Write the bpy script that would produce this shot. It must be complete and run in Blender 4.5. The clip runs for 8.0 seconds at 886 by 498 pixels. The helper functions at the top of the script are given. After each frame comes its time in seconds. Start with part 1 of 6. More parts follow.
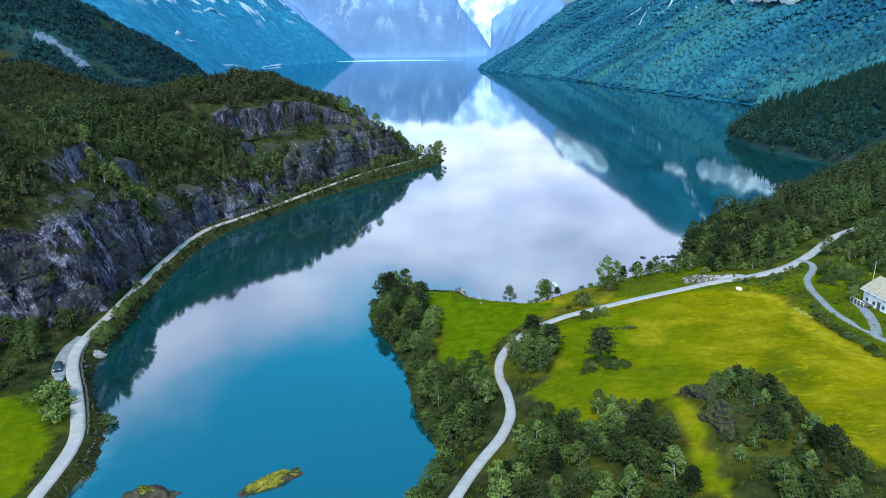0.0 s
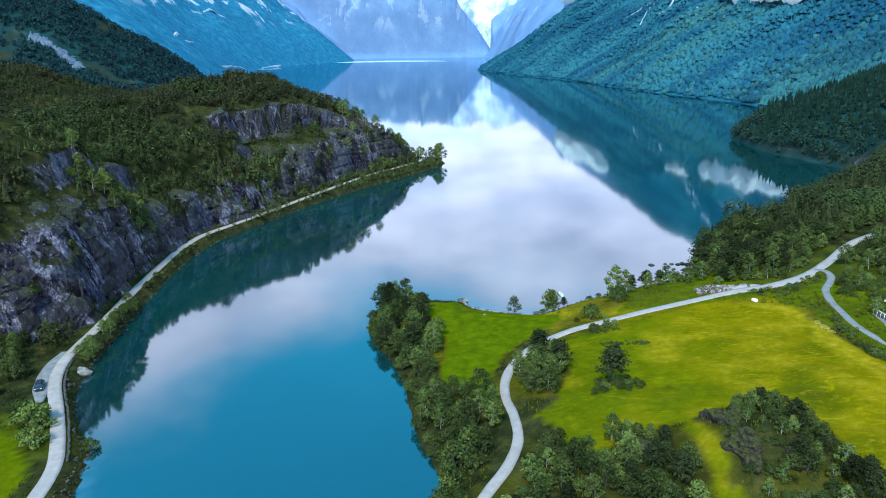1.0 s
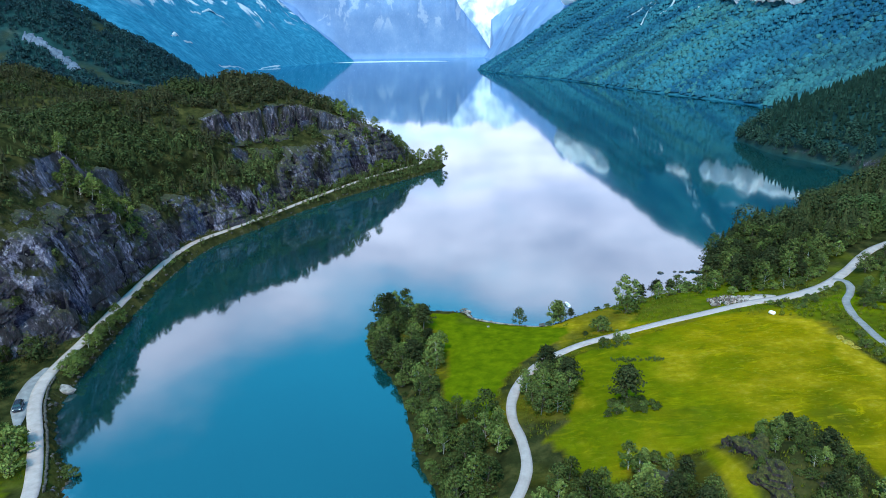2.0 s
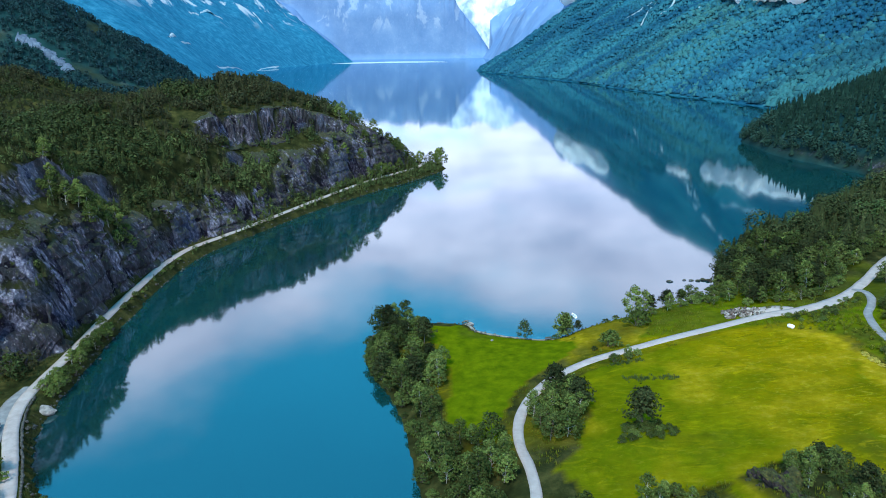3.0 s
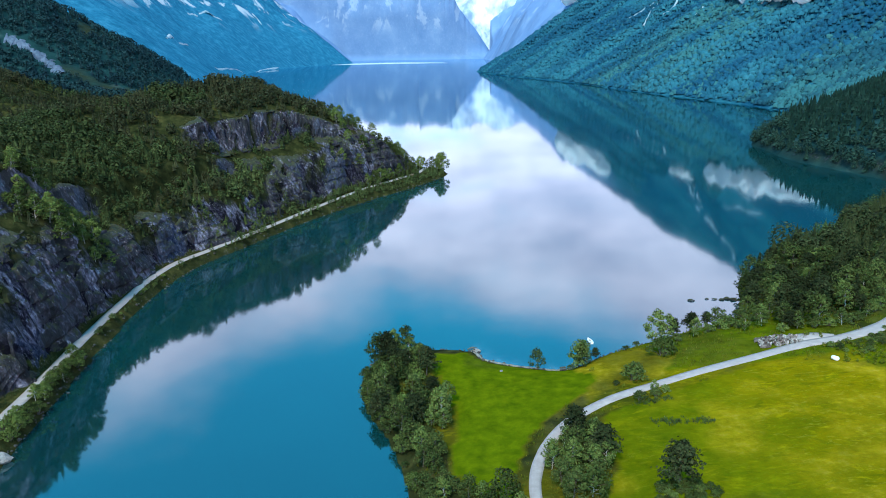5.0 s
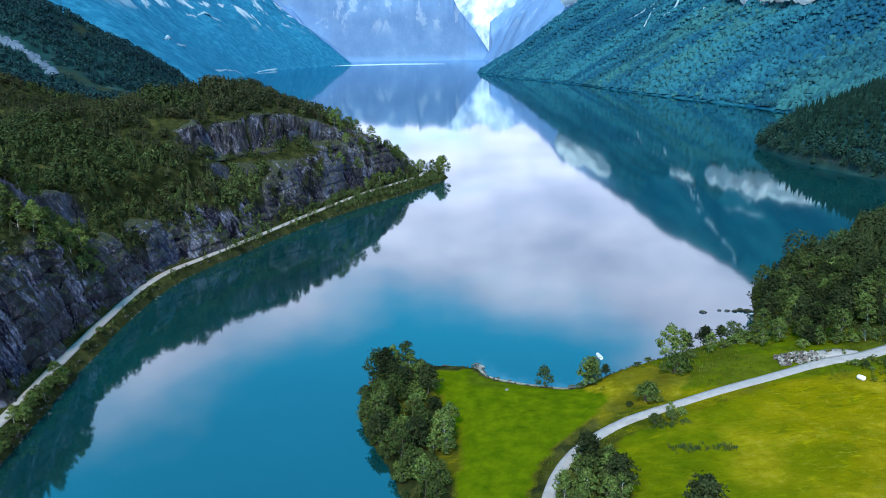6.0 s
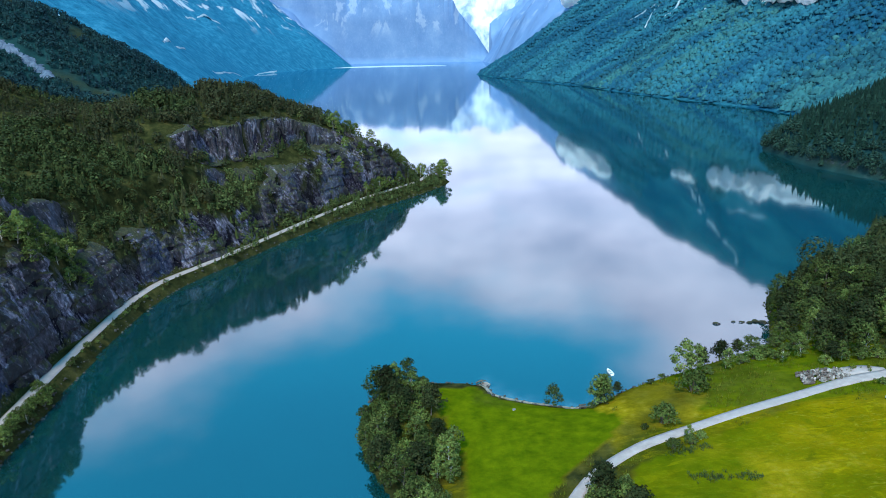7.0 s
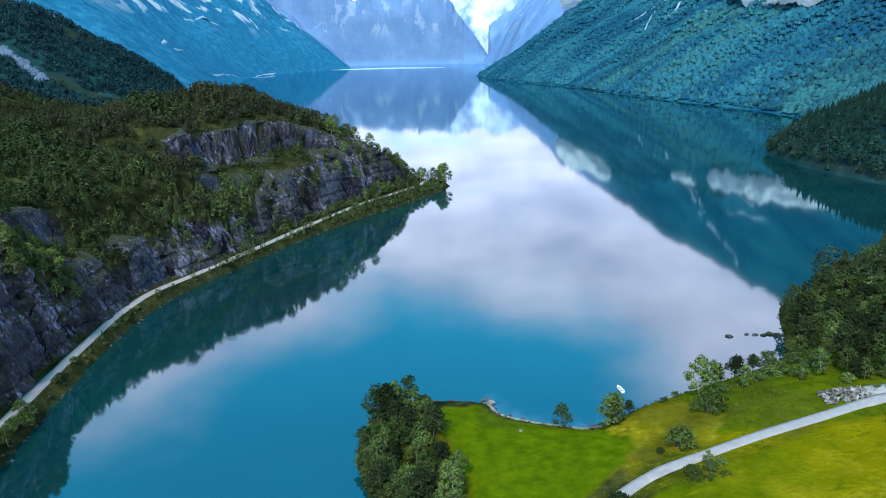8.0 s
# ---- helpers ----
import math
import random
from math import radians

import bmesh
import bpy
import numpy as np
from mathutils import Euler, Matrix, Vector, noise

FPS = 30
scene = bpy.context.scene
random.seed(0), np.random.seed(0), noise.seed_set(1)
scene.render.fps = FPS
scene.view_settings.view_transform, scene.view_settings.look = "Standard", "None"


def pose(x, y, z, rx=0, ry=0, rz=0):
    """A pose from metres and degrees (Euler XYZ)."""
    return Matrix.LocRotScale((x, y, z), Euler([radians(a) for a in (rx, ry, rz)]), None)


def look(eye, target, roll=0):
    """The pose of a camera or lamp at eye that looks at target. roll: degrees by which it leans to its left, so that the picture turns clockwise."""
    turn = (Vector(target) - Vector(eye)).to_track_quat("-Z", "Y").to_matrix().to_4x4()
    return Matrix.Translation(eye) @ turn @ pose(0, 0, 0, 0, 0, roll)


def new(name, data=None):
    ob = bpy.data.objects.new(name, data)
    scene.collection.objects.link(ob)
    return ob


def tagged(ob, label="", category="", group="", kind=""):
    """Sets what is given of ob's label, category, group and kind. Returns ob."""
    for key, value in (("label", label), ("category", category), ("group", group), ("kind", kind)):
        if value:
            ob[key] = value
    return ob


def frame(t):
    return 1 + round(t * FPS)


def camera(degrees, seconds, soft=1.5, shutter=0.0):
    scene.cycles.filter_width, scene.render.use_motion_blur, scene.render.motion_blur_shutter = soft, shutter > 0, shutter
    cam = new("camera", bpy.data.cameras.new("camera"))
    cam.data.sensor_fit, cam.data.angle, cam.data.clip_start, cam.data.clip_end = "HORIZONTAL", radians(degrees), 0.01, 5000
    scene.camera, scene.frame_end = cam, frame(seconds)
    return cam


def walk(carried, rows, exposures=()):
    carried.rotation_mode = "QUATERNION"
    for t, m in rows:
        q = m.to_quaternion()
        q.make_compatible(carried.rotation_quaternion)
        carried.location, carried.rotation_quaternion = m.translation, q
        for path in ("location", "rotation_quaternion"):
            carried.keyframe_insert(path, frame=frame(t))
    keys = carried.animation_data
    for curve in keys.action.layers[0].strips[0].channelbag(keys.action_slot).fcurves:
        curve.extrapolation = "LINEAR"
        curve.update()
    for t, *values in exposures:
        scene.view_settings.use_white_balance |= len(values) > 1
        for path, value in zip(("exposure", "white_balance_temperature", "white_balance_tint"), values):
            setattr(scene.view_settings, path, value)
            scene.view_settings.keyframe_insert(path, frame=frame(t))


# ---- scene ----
cam = camera(67.3, 8.0, soft=1.0)
PATH = [
    (0, (1.7, -1.788, 74.86), (1.719, 0.125, 74.275), -0.6),
    (0.5, (1.526, 2.474, 74.871), (1.545, 4.386, 74.286), -0.6),
    (1, (1.309, 6.731, 74.852), (1.328, 8.644, 74.269), -0.7),
    (1.5, (1.08, 11.011, 74.851), (1.099, 12.924, 74.268), -0.7),
    (3, (0.386, 23.984, 74.785), (0.408, 25.898, 74.204), -0.8),
    (3.5, (0.254, 28.167, 74.79), (0.276, 30.081, 74.21), -0.8),
    (4, (0.124, 32.365, 74.776), (0.145, 34.279, 74.197), -0.9),
    (4.5, (-0.034, 36.594, 74.766), (-0.013, 38.508, 74.187), -0.9),
    (6, (-0.795, 49.278, 74.834), (-0.772, 51.194, 74.258), -0.9),
    (6.5, (-1.019, 53.362, 74.873), (-0.996, 55.277, 74.299), -1.0),
    (7, (-1.26, 57.23, 74.895), (-1.238, 59.146, 74.324), -1.1),
    (7.5, (-1.559, 60.944, 74.94), (-1.536, 62.862, 74.372), -1.1),
    (8, (-1.925, 64.617, 74.99), (-1.9, 66.535, 74.424), -1.1),
]
walk(cam, [(t, look(eye, target, roll)) for t, eye, target, roll in PATH], [(0, 0.15), (1.5, 0.13), (4.5, 0.06), (8, 0.02)])

# ---- world, sun, exposure ----
SUN = Vector((-0.22, -0.58, 0.78)).normalized()


def build_world():
    world = bpy.data.worlds.new("sky")
    scene.world = world
    world.use_nodes = True
    nt = world.node_tree
    nt.nodes.clear()
    N = lambda kind, **kw: make_node(nt, kind, **kw)
    out = N("ShaderNodeOutputWorld")
    bg = N("ShaderNodeBackground")
    bg.inputs["Strength"].default_value = 0.12
    sky = N("ShaderNodeTexSky", sky_type="NISHITA", sun_disc=False)
    sky.sun_elevation = math.asin(SUN.z)
    sky.sun_rotation = math.atan2(SUN.x, SUN.y)
    tint = N("ShaderNodeMixRGB", blend_type="MULTIPLY")
    tint.inputs[0].default_value = 1.0
    tint.inputs[2].default_value = (0.42, 3.25, 3.45, 1)
    nt.links.new(sky.outputs[0], tint.inputs[1])
    tc = N("ShaderNodeTexCoord")
    sep = N("ShaderNodeSeparateXYZ")
    nt.links.new(tc.outputs["Generated"], sep.inputs[0])
    # clouds: a flat layer seen in perspective
    lift = N("ShaderNodeMath", operation="ADD")
    lift.inputs[1].default_value = 0.16
    nt.links.new(sep.outputs["Z"], lift.inputs[0])
    px = N("ShaderNodeMath", operation="DIVIDE")
    py = N("ShaderNodeMath", operation="DIVIDE")
    nt.links.new(sep.outputs["X"], px.inputs[0])
    nt.links.new(sep.outputs["Y"], py.inputs[0])
    nt.links.new(lift.outputs[0], px.inputs[1])
    nt.links.new(lift.outputs[0], py.inputs[1])
    comb = N("ShaderNodeCombineXYZ")
    nt.links.new(px.outputs[0], comb.inputs[0])
    nt.links.new(py.outputs[0], comb.inputs[1])
    n1 = N("ShaderNodeTexNoise")
    n1.inputs["Scale"].default_value = 1.6
    n1.inputs["Detail"].default_value = 8
    n1.inputs["Roughness"].default_value = 0.5
    nt.links.new(comb.outputs[0], n1.inputs["Vector"])
    # more cover low over the valley, open blue above
    cover = N("ShaderNodeMapRange", interpolation_type="SMOOTHSTEP")
    for i, v in enumerate((0.26, 0.46, 0.32, -0.16)):
        cover.inputs[i + 1].default_value = v
    nt.links.new(sep.outputs["Z"], cover.inputs[0])
    add = N("ShaderNodeMath", operation="ADD")
    nt.links.new(n1.outputs[0], add.inputs[0])
    nt.links.new(cover.outputs[0], add.inputs[1])
    dens = N("ShaderNodeMapRange", interpolation_type="SMOOTHSTEP")
    for i, v in enumerate((0.42, 0.80, 0.0, 1.0)):
        dens.inputs[i + 1].default_value = v
    # thicker towards the valley sides, most of all to the east, and thinning overhead
    west_side = N("ShaderNodeMapRange")
    for i, v in enumerate((-0.6, 0.0, 0.30, 0.0)):
        west_side.inputs[i + 1].default_value = v
    nt.links.new(sep.outputs["X"], west_side.inputs[0])
    east_side = N("ShaderNodeMapRange")
    for i, v in enumerate((0.10, 0.45, 0.0, 0.42)):
        east_side.inputs[i + 1].default_value = v
    nt.links.new(sep.outputs["X"], east_side.inputs[0])
    side = N("ShaderNodeMath", operation="ADD")
    nt.links.new(west_side.outputs[0], side.inputs[0])
    nt.links.new(east_side.outputs[0], side.inputs[1])
    thin = N("ShaderNodeMapRange", interpolation_type="SMOOTHSTEP")
    for i, v in enumerate((0.44, 0.68, 0.0, -0.30)):
        thin.inputs[i + 1].default_value = v
    nt.links.new(sep.outputs["Z"], thin.inputs[0])
    both = N("ShaderNodeMath", operation="ADD")
    nt.links.new(side.outputs[0], both.inputs[0])
    nt.links.new(thin.outputs[0], both.inputs[1])
    more = N("ShaderNodeMath", operation="ADD")
    nt.links.new(both.outputs[0], more.inputs[0])
    nt.links.new(add.outputs[0], more.inputs[1])
    nt.links.new(more.outputs[0], dens.inputs[0])
    # grey bellies and bright tops
    n2 = N("ShaderNodeTexNoise")
    n2.inputs["Scale"].default_value = 3.0
    n2.inputs["Detail"].default_value = 6
    nt.links.new(comb.outputs[0], n2.inputs["Vector"])
    shade = N("ShaderNodeValToRGB")
    shade.color_ramp.elements[0].position = 0.32
    shade.color_ramp.elements[0].color = (10.2, 11.2, 15.8, 1)
    shade.color_ramp.elements[1].position = 0.66
    shade.color_ramp.elements[1].color = (17.8, 18.0, 22.6, 1)
    nt.links.new(n2.outputs[0], shade.inputs[0])
    low = N("ShaderNodeMapRange", interpolation_type="SMOOTHSTEP")
    for i, v in enumerate((0.10, 0.36, 1.10, 0.88)):
        low.inputs[i + 1].default_value = v
    nt.links.new(sep.outputs["Z"], low.inputs[0])
    glow = N("ShaderNodeVectorMath", operation="SCALE")
    nt.links.new(shade.outputs[0], glow.inputs[0])
    nt.links.new(low.outputs[0], glow.inputs["Scale"])
    mix = N("ShaderNodeMixRGB")
    nt.links.new(dens.outputs[0], mix.inputs[0])
    nt.links.new(tint.outputs[0], mix.inputs[1])
    nt.links.new(glow.outputs[0], mix.inputs[2])
    nt.links.new(mix.outputs[0], bg.inputs["Color"])
    nt.links.new(bg.outputs[0], out.inputs[0])
    lamp = bpy.data.lights.new("sun", "SUN")
    lamp.energy, lamp.angle, lamp.color = 4.0, radians(9), (1.0, 0.91, 0.78)
    ob = new("sun", lamp)
    ob.matrix_world = look(SUN * 100, (0, 0, 0))


def make_node(nt, kind, **kw):
    n = nt.nodes.new(kind)
    for k, v in kw.items():
        setattr(n, k, v)
    return n


build_world()

# ---- materials ----


class Mat:
    """A small builder for node materials."""

    def __init__(self, name, rough=0.8, spec=0.3):
        self.m = bpy.data.materials.new(name)
        self.m.use_nodes = True
        self.nt = self.m.node_tree
        self.bsdf = self.nt.nodes["Principled BSDF"]
        self.bsdf.inputs["Roughness"].default_value = rough
        self.bsdf.inputs["Specular IOR Level"].default_value = spec
        self.geo = make_node(self.nt, "ShaderNodeNewGeometry")

    def link(self, a, b):
        self.nt.links.new(a, b)

    def pos(self, sx=1, sy=1, sz=1, turn=0):
        m = make_node(self.nt, "ShaderNodeMapping")
        m.inputs["Scale"].default_value = (sx, sy, sz)
        m.inputs["Rotation"].default_value = (0, 0, radians(turn))
        self.link(self.geo.outputs["Position"], m.inputs[0])
        return m.outputs[0]

    def dip(self, turn, sx, sy, sz):
        """Places turned round the x axis and then scaled, for streaks that lean."""
        a = make_node(self.nt, "ShaderNodeMapping")
        a.inputs["Rotation"].default_value = (radians(turn), 0, 0)
        b = make_node(self.nt, "ShaderNodeMapping")
        b.inputs["Scale"].default_value = (sx, sy, sz)
        self.link(self.geo.outputs["Position"], a.inputs[0])
        self.link(a.outputs[0], b.inputs[0])
        return b.outputs[0]

    def noise(self, scale, detail=4, rough=0.55, vec=None, warp=0.0):
        n = make_node(self.nt, "ShaderNodeTexNoise")
        n.inputs["Scale"].default_value = scale
        n.inputs["Detail"].default_value = detail
        n.inputs["Roughness"].default_value = rough
        n.inputs["Distortion"].default_value = warp
        self.link(vec or self.geo.outputs["Position"], n.inputs["Vector"])
        return n.outputs[0]

    def ramp(self, fac, *stops):
        r = make_node(self.nt, "ShaderNodeValToRGB")
        el = r.color_ramp.elements
        while len(el) < len(stops):
            el.new(0.5)
        for e, (p, c) in zip(el, stops):
            e.position = p
            e.color = (*c, 1) if len(c) == 3 else c
        self.link(fac, r.inputs[0])
        return r.outputs[0]

    def step(self, fac, a, b, lo=0.0, hi=1.0):
        r = make_node(self.nt, "ShaderNodeMapRange", interpolation_type="SMOOTHSTEP")
        for i, v in enumerate((a, b, lo, hi)):
            r.inputs[i + 1].default_value = v
        self.link(fac, r.inputs[0])
        return r.outputs[0]

    def mix(self, fac, a, b, how="MIX"):
        r = make_node(self.nt, "ShaderNodeMixRGB", blend_type=how)
        for s, v in ((0, fac), (1, a), (2, b)):
            if isinstance(v, (int, float)):
                r.inputs[s].default_value = v
            elif isinstance(v, tuple):
                r.inputs[s].default_value = (*v, 1)
            else:
                self.link(v, r.inputs[s])
        return r.outputs[0]

    def math(self, op, a, b):
        r = make_node(self.nt, "ShaderNodeMath", operation=op)
        for s, v in ((0, a), (1, b)):
            if isinstance(v, (int, float)):
                r.inputs[s].default_value = v
            else:
                self.link(v, r.inputs[s])
        return r.outputs[0]

    def bump(self, height, strength, dist):
        b = make_node(self.nt, "ShaderNodeBump")
        b.inputs["Strength"].default_value = strength
        b.inputs["Distance"].default_value = dist
        self.link(height, b.inputs["Height"])
        self.link(b.outputs[0], self.bsdf.inputs["Normal"])

    def done(self, colour):
        self.link(colour, self.bsdf.inputs["Base Color"])
        return self.m


def rock_colour(k):
    """Dark violet-grey gneiss: soft paler runs down the fall line, near-black runs, blue slabs, moss and pale soil on
    the ledges, painted sunlit rims.
    """
    streak = k.noise(0.34, 7, 0.66, k.dip(-24, 1, 1, 0.30), 1.0)
    grain = k.noise(1.1, 8, 0.72, k.dip(-24, 1, 1, 0.55), 0.4)
    body = k.noise(0.075, 4, 0.55, k.dip(-20, 1, 1, 0.40), 0.8)
    c = k.ramp(grain, (0.34, (0.004, 0.0034, 0.0056)), (0.50, (0.015, 0.0126, 0.0215)), (0.60, (0.040, 0.035, 0.054)), (0.72, (0.16, 0.145, 0.20)))
    pale = k.ramp(grain, (0.34, (0.030, 0.028, 0.043)), (0.50, (0.115, 0.108, 0.160)), (0.68, (0.40, 0.375, 0.47)))
    run = k.math("MULTIPLY", k.step(streak, 0.43, 0.55), k.step(body, 0.50, 0.58, 0.08, 1.0))
    c = k.mix(run, c, pale)
    blue = k.ramp(grain, (0.36, (0.014, 0.018, 0.036)), (0.58, (0.042, 0.054, 0.095)), (0.74, (0.14, 0.16, 0.23)))
    c = k.mix(k.step(k.noise(0.045, 3, 0.5, None, 0.6), 0.55, 0.62, 0, 0.7), c, blue)
    # near-black runs drawn out down the face
    wet = k.noise(0.19, 4, 0.55, k.dip(-10, 1, 1, 0.10), 0.4)
    c = k.mix(k.step(wet, 0.53, 0.60, 0, 0.95), c, (0.006, 0.0055, 0.0085))
    # cracks and bedding
    crack = k.noise(0.55, 3, 0.5, k.dip(-28, 1, 0.8, 1.5), 1.2)
    c = k.mix(k.step(k.math("ABSOLUTE", k.math("SUBTRACT", crack, 0.5), 0), 0.020, 0.0, 0, 0.8), c, (0.004, 0.004, 0.005))
    soil = k.ramp(k.noise(1.4, 5, 0.7), (0.35, (0.010, 0.011, 0.005)), (0.60, (0.040, 0.040, 0.014)), (0.78, (0.11, 0.10, 0.055)))
    up = make_node(k.nt, "ShaderNodeSeparateXYZ")
    k.link(k.geo.outputs["Normal"], up.inputs[0])
    flat = k.math("ADD", up.outputs["Z"], k.math("MULTIPLY", k.math("SUBTRACT", k.noise(0.5, 5, 0.65), 0.5), 0.9))
    c = k.mix(k.step(flat, 0.52, 0.74), c, soil)
    # pale rims where the face turns flat, sunlight painted into the rock colour
    sunlit_rim = k.math("MULTIPLY", k.step(k.noise(1.5, 4, 0.7, k.pos(1, 1, 0.5)), 0.60, 0.66), k.math("MULTIPLY", k.step(flat, 0.15, 0.45), k.step(flat, 0.85, 0.62)))
    c = k.mix(k.math("MULTIPLY", sunlit_rim, 0.7), c, (0.30, 0.275, 0.29))
    moss = k.step(k.noise(0.20, 6, 0.7), 0.57, 0.65, 0, 0.9)
    return k.mix(moss, c, k.ramp(k.noise(1.6, 3), (0.3, (0.012, 0.017, 0.005)), (0.7, (0.046, 0.054, 0.015))))


def mat_rock():
    k = Mat("rock", 0.75, 0.35)
    k.bump(k.noise(0.9, 8, 0.68, k.pos(1, 1, 0.45)), 0.9, 0.8)
    return k.done(rock_colour(k))


def mat_ground():
    k = Mat("ground_cover", 0.95, 0.0)
    cov = make_node(k.nt, "ShaderNodeVertexColor", layer_name="cover")
    zone = make_node(k.nt, "ShaderNodeVertexColor", layer_name="zone")
    cs = make_node(k.nt, "ShaderNodeSeparateColor")
    zs = make_node(k.nt, "ShaderNodeSeparateColor")
    k.link(cov.outputs[0], cs.inputs[0])
    k.link(zone.outputs[0], zs.inputs[0])
    sepn = make_node(k.nt, "ShaderNodeSeparateXYZ")
    k.link(k.geo.outputs["Normal"], sepn.inputs[0])
    # forest floor, heather and moss
    fl = k.ramp(k.noise(0.22, 6, 0.65), (0.3, (0.007, 0.009, 0.004)), (0.5, (0.022, 0.025, 0.009)), (0.72, (0.066, 0.060, 0.020)))
    # mown meadow: yellow-green with paler swathes and worn streaks
    big = k.noise(0.045, 4, 0.55, None, 0.8)
    swathe = k.noise(0.55, 6, 0.7, k.pos(0.35, 0.75, 0.5, 38), 1.4)
    fine = k.noise(2.2, 4, 0.7)
    me = k.ramp(big, (0.30, (0.050, 0.062, 0.002)), (0.48, (0.112, 0.104, 0.002)), (0.66, (0.192, 0.154, 0.002)))
    me = k.mix(k.step(swathe, 0.50, 0.70, 0, 0.45), me, (0.30, 0.265, 0.004))
    me = k.mix(k.step(k.noise(0.13, 5, 0.6, None, 0.6), 0.55, 0.72, 0, 0.65), me, (0.084, 0.112, 0.003))
    me = k.mix(k.step(fine, 0.35, 0.75, 0.0, 0.35), me, (0.08, 0.11, 0.004))
    scratch = k.noise(1.1, 5, 0.75, k.pos(0.10, 1.0, 0.5, -52), 0.35)
    me = k.mix(k.step(scratch, 0.62, 0.72, 0, 0.35), me, (0.32, 0.29, 0.012))
    me = k.mix(k.step(k.noise(0.9, 6, 0.75, None, 1.0), 0.60, 0.72, 0, 0.4), me, (0.06, 0.085, 0.004))
    # long soft swathes that bend across the field, dark and pale
    for turn, scale, tone, much in ((24, 0.30, (0.058, 0.070, 0.003), 0.62), (-8, 0.26, (0.31, 0.255, 0.004), 0.60), (52, 0.36, (0.066, 0.080, 0.003), 0.50), (38, 0.8, (0.34, 0.31, 0.04), 0.30)):
        band = k.noise(scale, 7, 0.68, k.pos(0.40, 1.0, 1.0, turn), 1.5)
        me = k.mix(k.step(band, 0.55, 0.67, 0, much), me, tone)
    # lush small field by the shore
    lush = k.ramp(k.noise(0.35, 5, 0.6), (0.3, (0.042, 0.074, 0.002)), (0.7, (0.100, 0.138, 0.003)))
    me = k.mix(cs.outputs["Blue"], me, lush)
    dry = k.ramp(k.noise(0.5, 5, 0.65), (0.3, (0.16, 0.13, 0.006)), (0.55, (0.28, 0.22, 0.010)), (0.75, (0.40, 0.32, 0.05)))
    me = k.mix(cov.outputs["Alpha"], me, dry)
    me = k.mix(1.0, me, (1.02, 0.92, 0.8), "MULTIPLY")
    c = k.mix(cs.outputs["Red"], fl, me)
    # distant mountainsides: spruce and birch forest, rock and snow, haze put into their colours
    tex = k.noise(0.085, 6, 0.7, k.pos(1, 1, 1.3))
    # dark bands stretched down the slope imitate shaded gullies
    gully_shade = k.noise(0.013, 4, 0.6, k.pos(0.25, 1, 0.4), 0.5)
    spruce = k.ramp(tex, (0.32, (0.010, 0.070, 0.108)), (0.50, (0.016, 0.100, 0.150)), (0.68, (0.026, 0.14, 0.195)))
    spruce = k.mix(k.step(gully_shade, 0.38, 0.62, 0.0, 0.95), spruce, k.mix(1.0, spruce, (0.4, 0.55, 0.72), "MULTIPLY"))
    # mountains at the valley head: thick haze painted as a pale blue base
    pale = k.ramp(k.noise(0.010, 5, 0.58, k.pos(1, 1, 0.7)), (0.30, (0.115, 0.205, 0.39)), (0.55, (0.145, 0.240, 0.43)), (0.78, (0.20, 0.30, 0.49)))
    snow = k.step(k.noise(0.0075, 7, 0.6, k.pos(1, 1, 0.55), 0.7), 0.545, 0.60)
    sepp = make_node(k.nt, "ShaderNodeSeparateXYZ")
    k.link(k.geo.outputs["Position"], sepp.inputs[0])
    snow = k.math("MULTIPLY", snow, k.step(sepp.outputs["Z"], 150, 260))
    # far left mountainside: forest texture coloured with the blue of haze
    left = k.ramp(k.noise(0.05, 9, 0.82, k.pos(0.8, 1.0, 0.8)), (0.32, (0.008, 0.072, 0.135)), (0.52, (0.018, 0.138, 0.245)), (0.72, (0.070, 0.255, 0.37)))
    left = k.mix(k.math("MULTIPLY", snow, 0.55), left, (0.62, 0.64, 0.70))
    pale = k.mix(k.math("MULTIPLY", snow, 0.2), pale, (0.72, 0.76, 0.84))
    # ground of spur and headland: dark floor with haze blue mixed in
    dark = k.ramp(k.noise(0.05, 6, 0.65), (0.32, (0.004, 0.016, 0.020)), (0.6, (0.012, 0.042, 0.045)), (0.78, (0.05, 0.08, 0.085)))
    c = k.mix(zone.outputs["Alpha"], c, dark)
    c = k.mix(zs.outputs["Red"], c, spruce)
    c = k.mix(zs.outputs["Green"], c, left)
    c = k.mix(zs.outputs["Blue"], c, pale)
    # bare rock and gravel
    c = k.mix(cs.outputs["Green"], c, rock_colour(k))
    k.bump(k.noise(0.7, 6, 0.7), 0.5, 0.5)
    return k.done(c)


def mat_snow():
    k = Mat("hazed_snow_rock", 0.7, 0.2)
    # rock between the snow is pale blue, distance haze put into its colour
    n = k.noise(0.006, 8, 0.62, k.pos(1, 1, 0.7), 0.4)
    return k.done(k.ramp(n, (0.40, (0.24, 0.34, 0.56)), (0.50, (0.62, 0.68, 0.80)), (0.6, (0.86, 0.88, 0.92))))


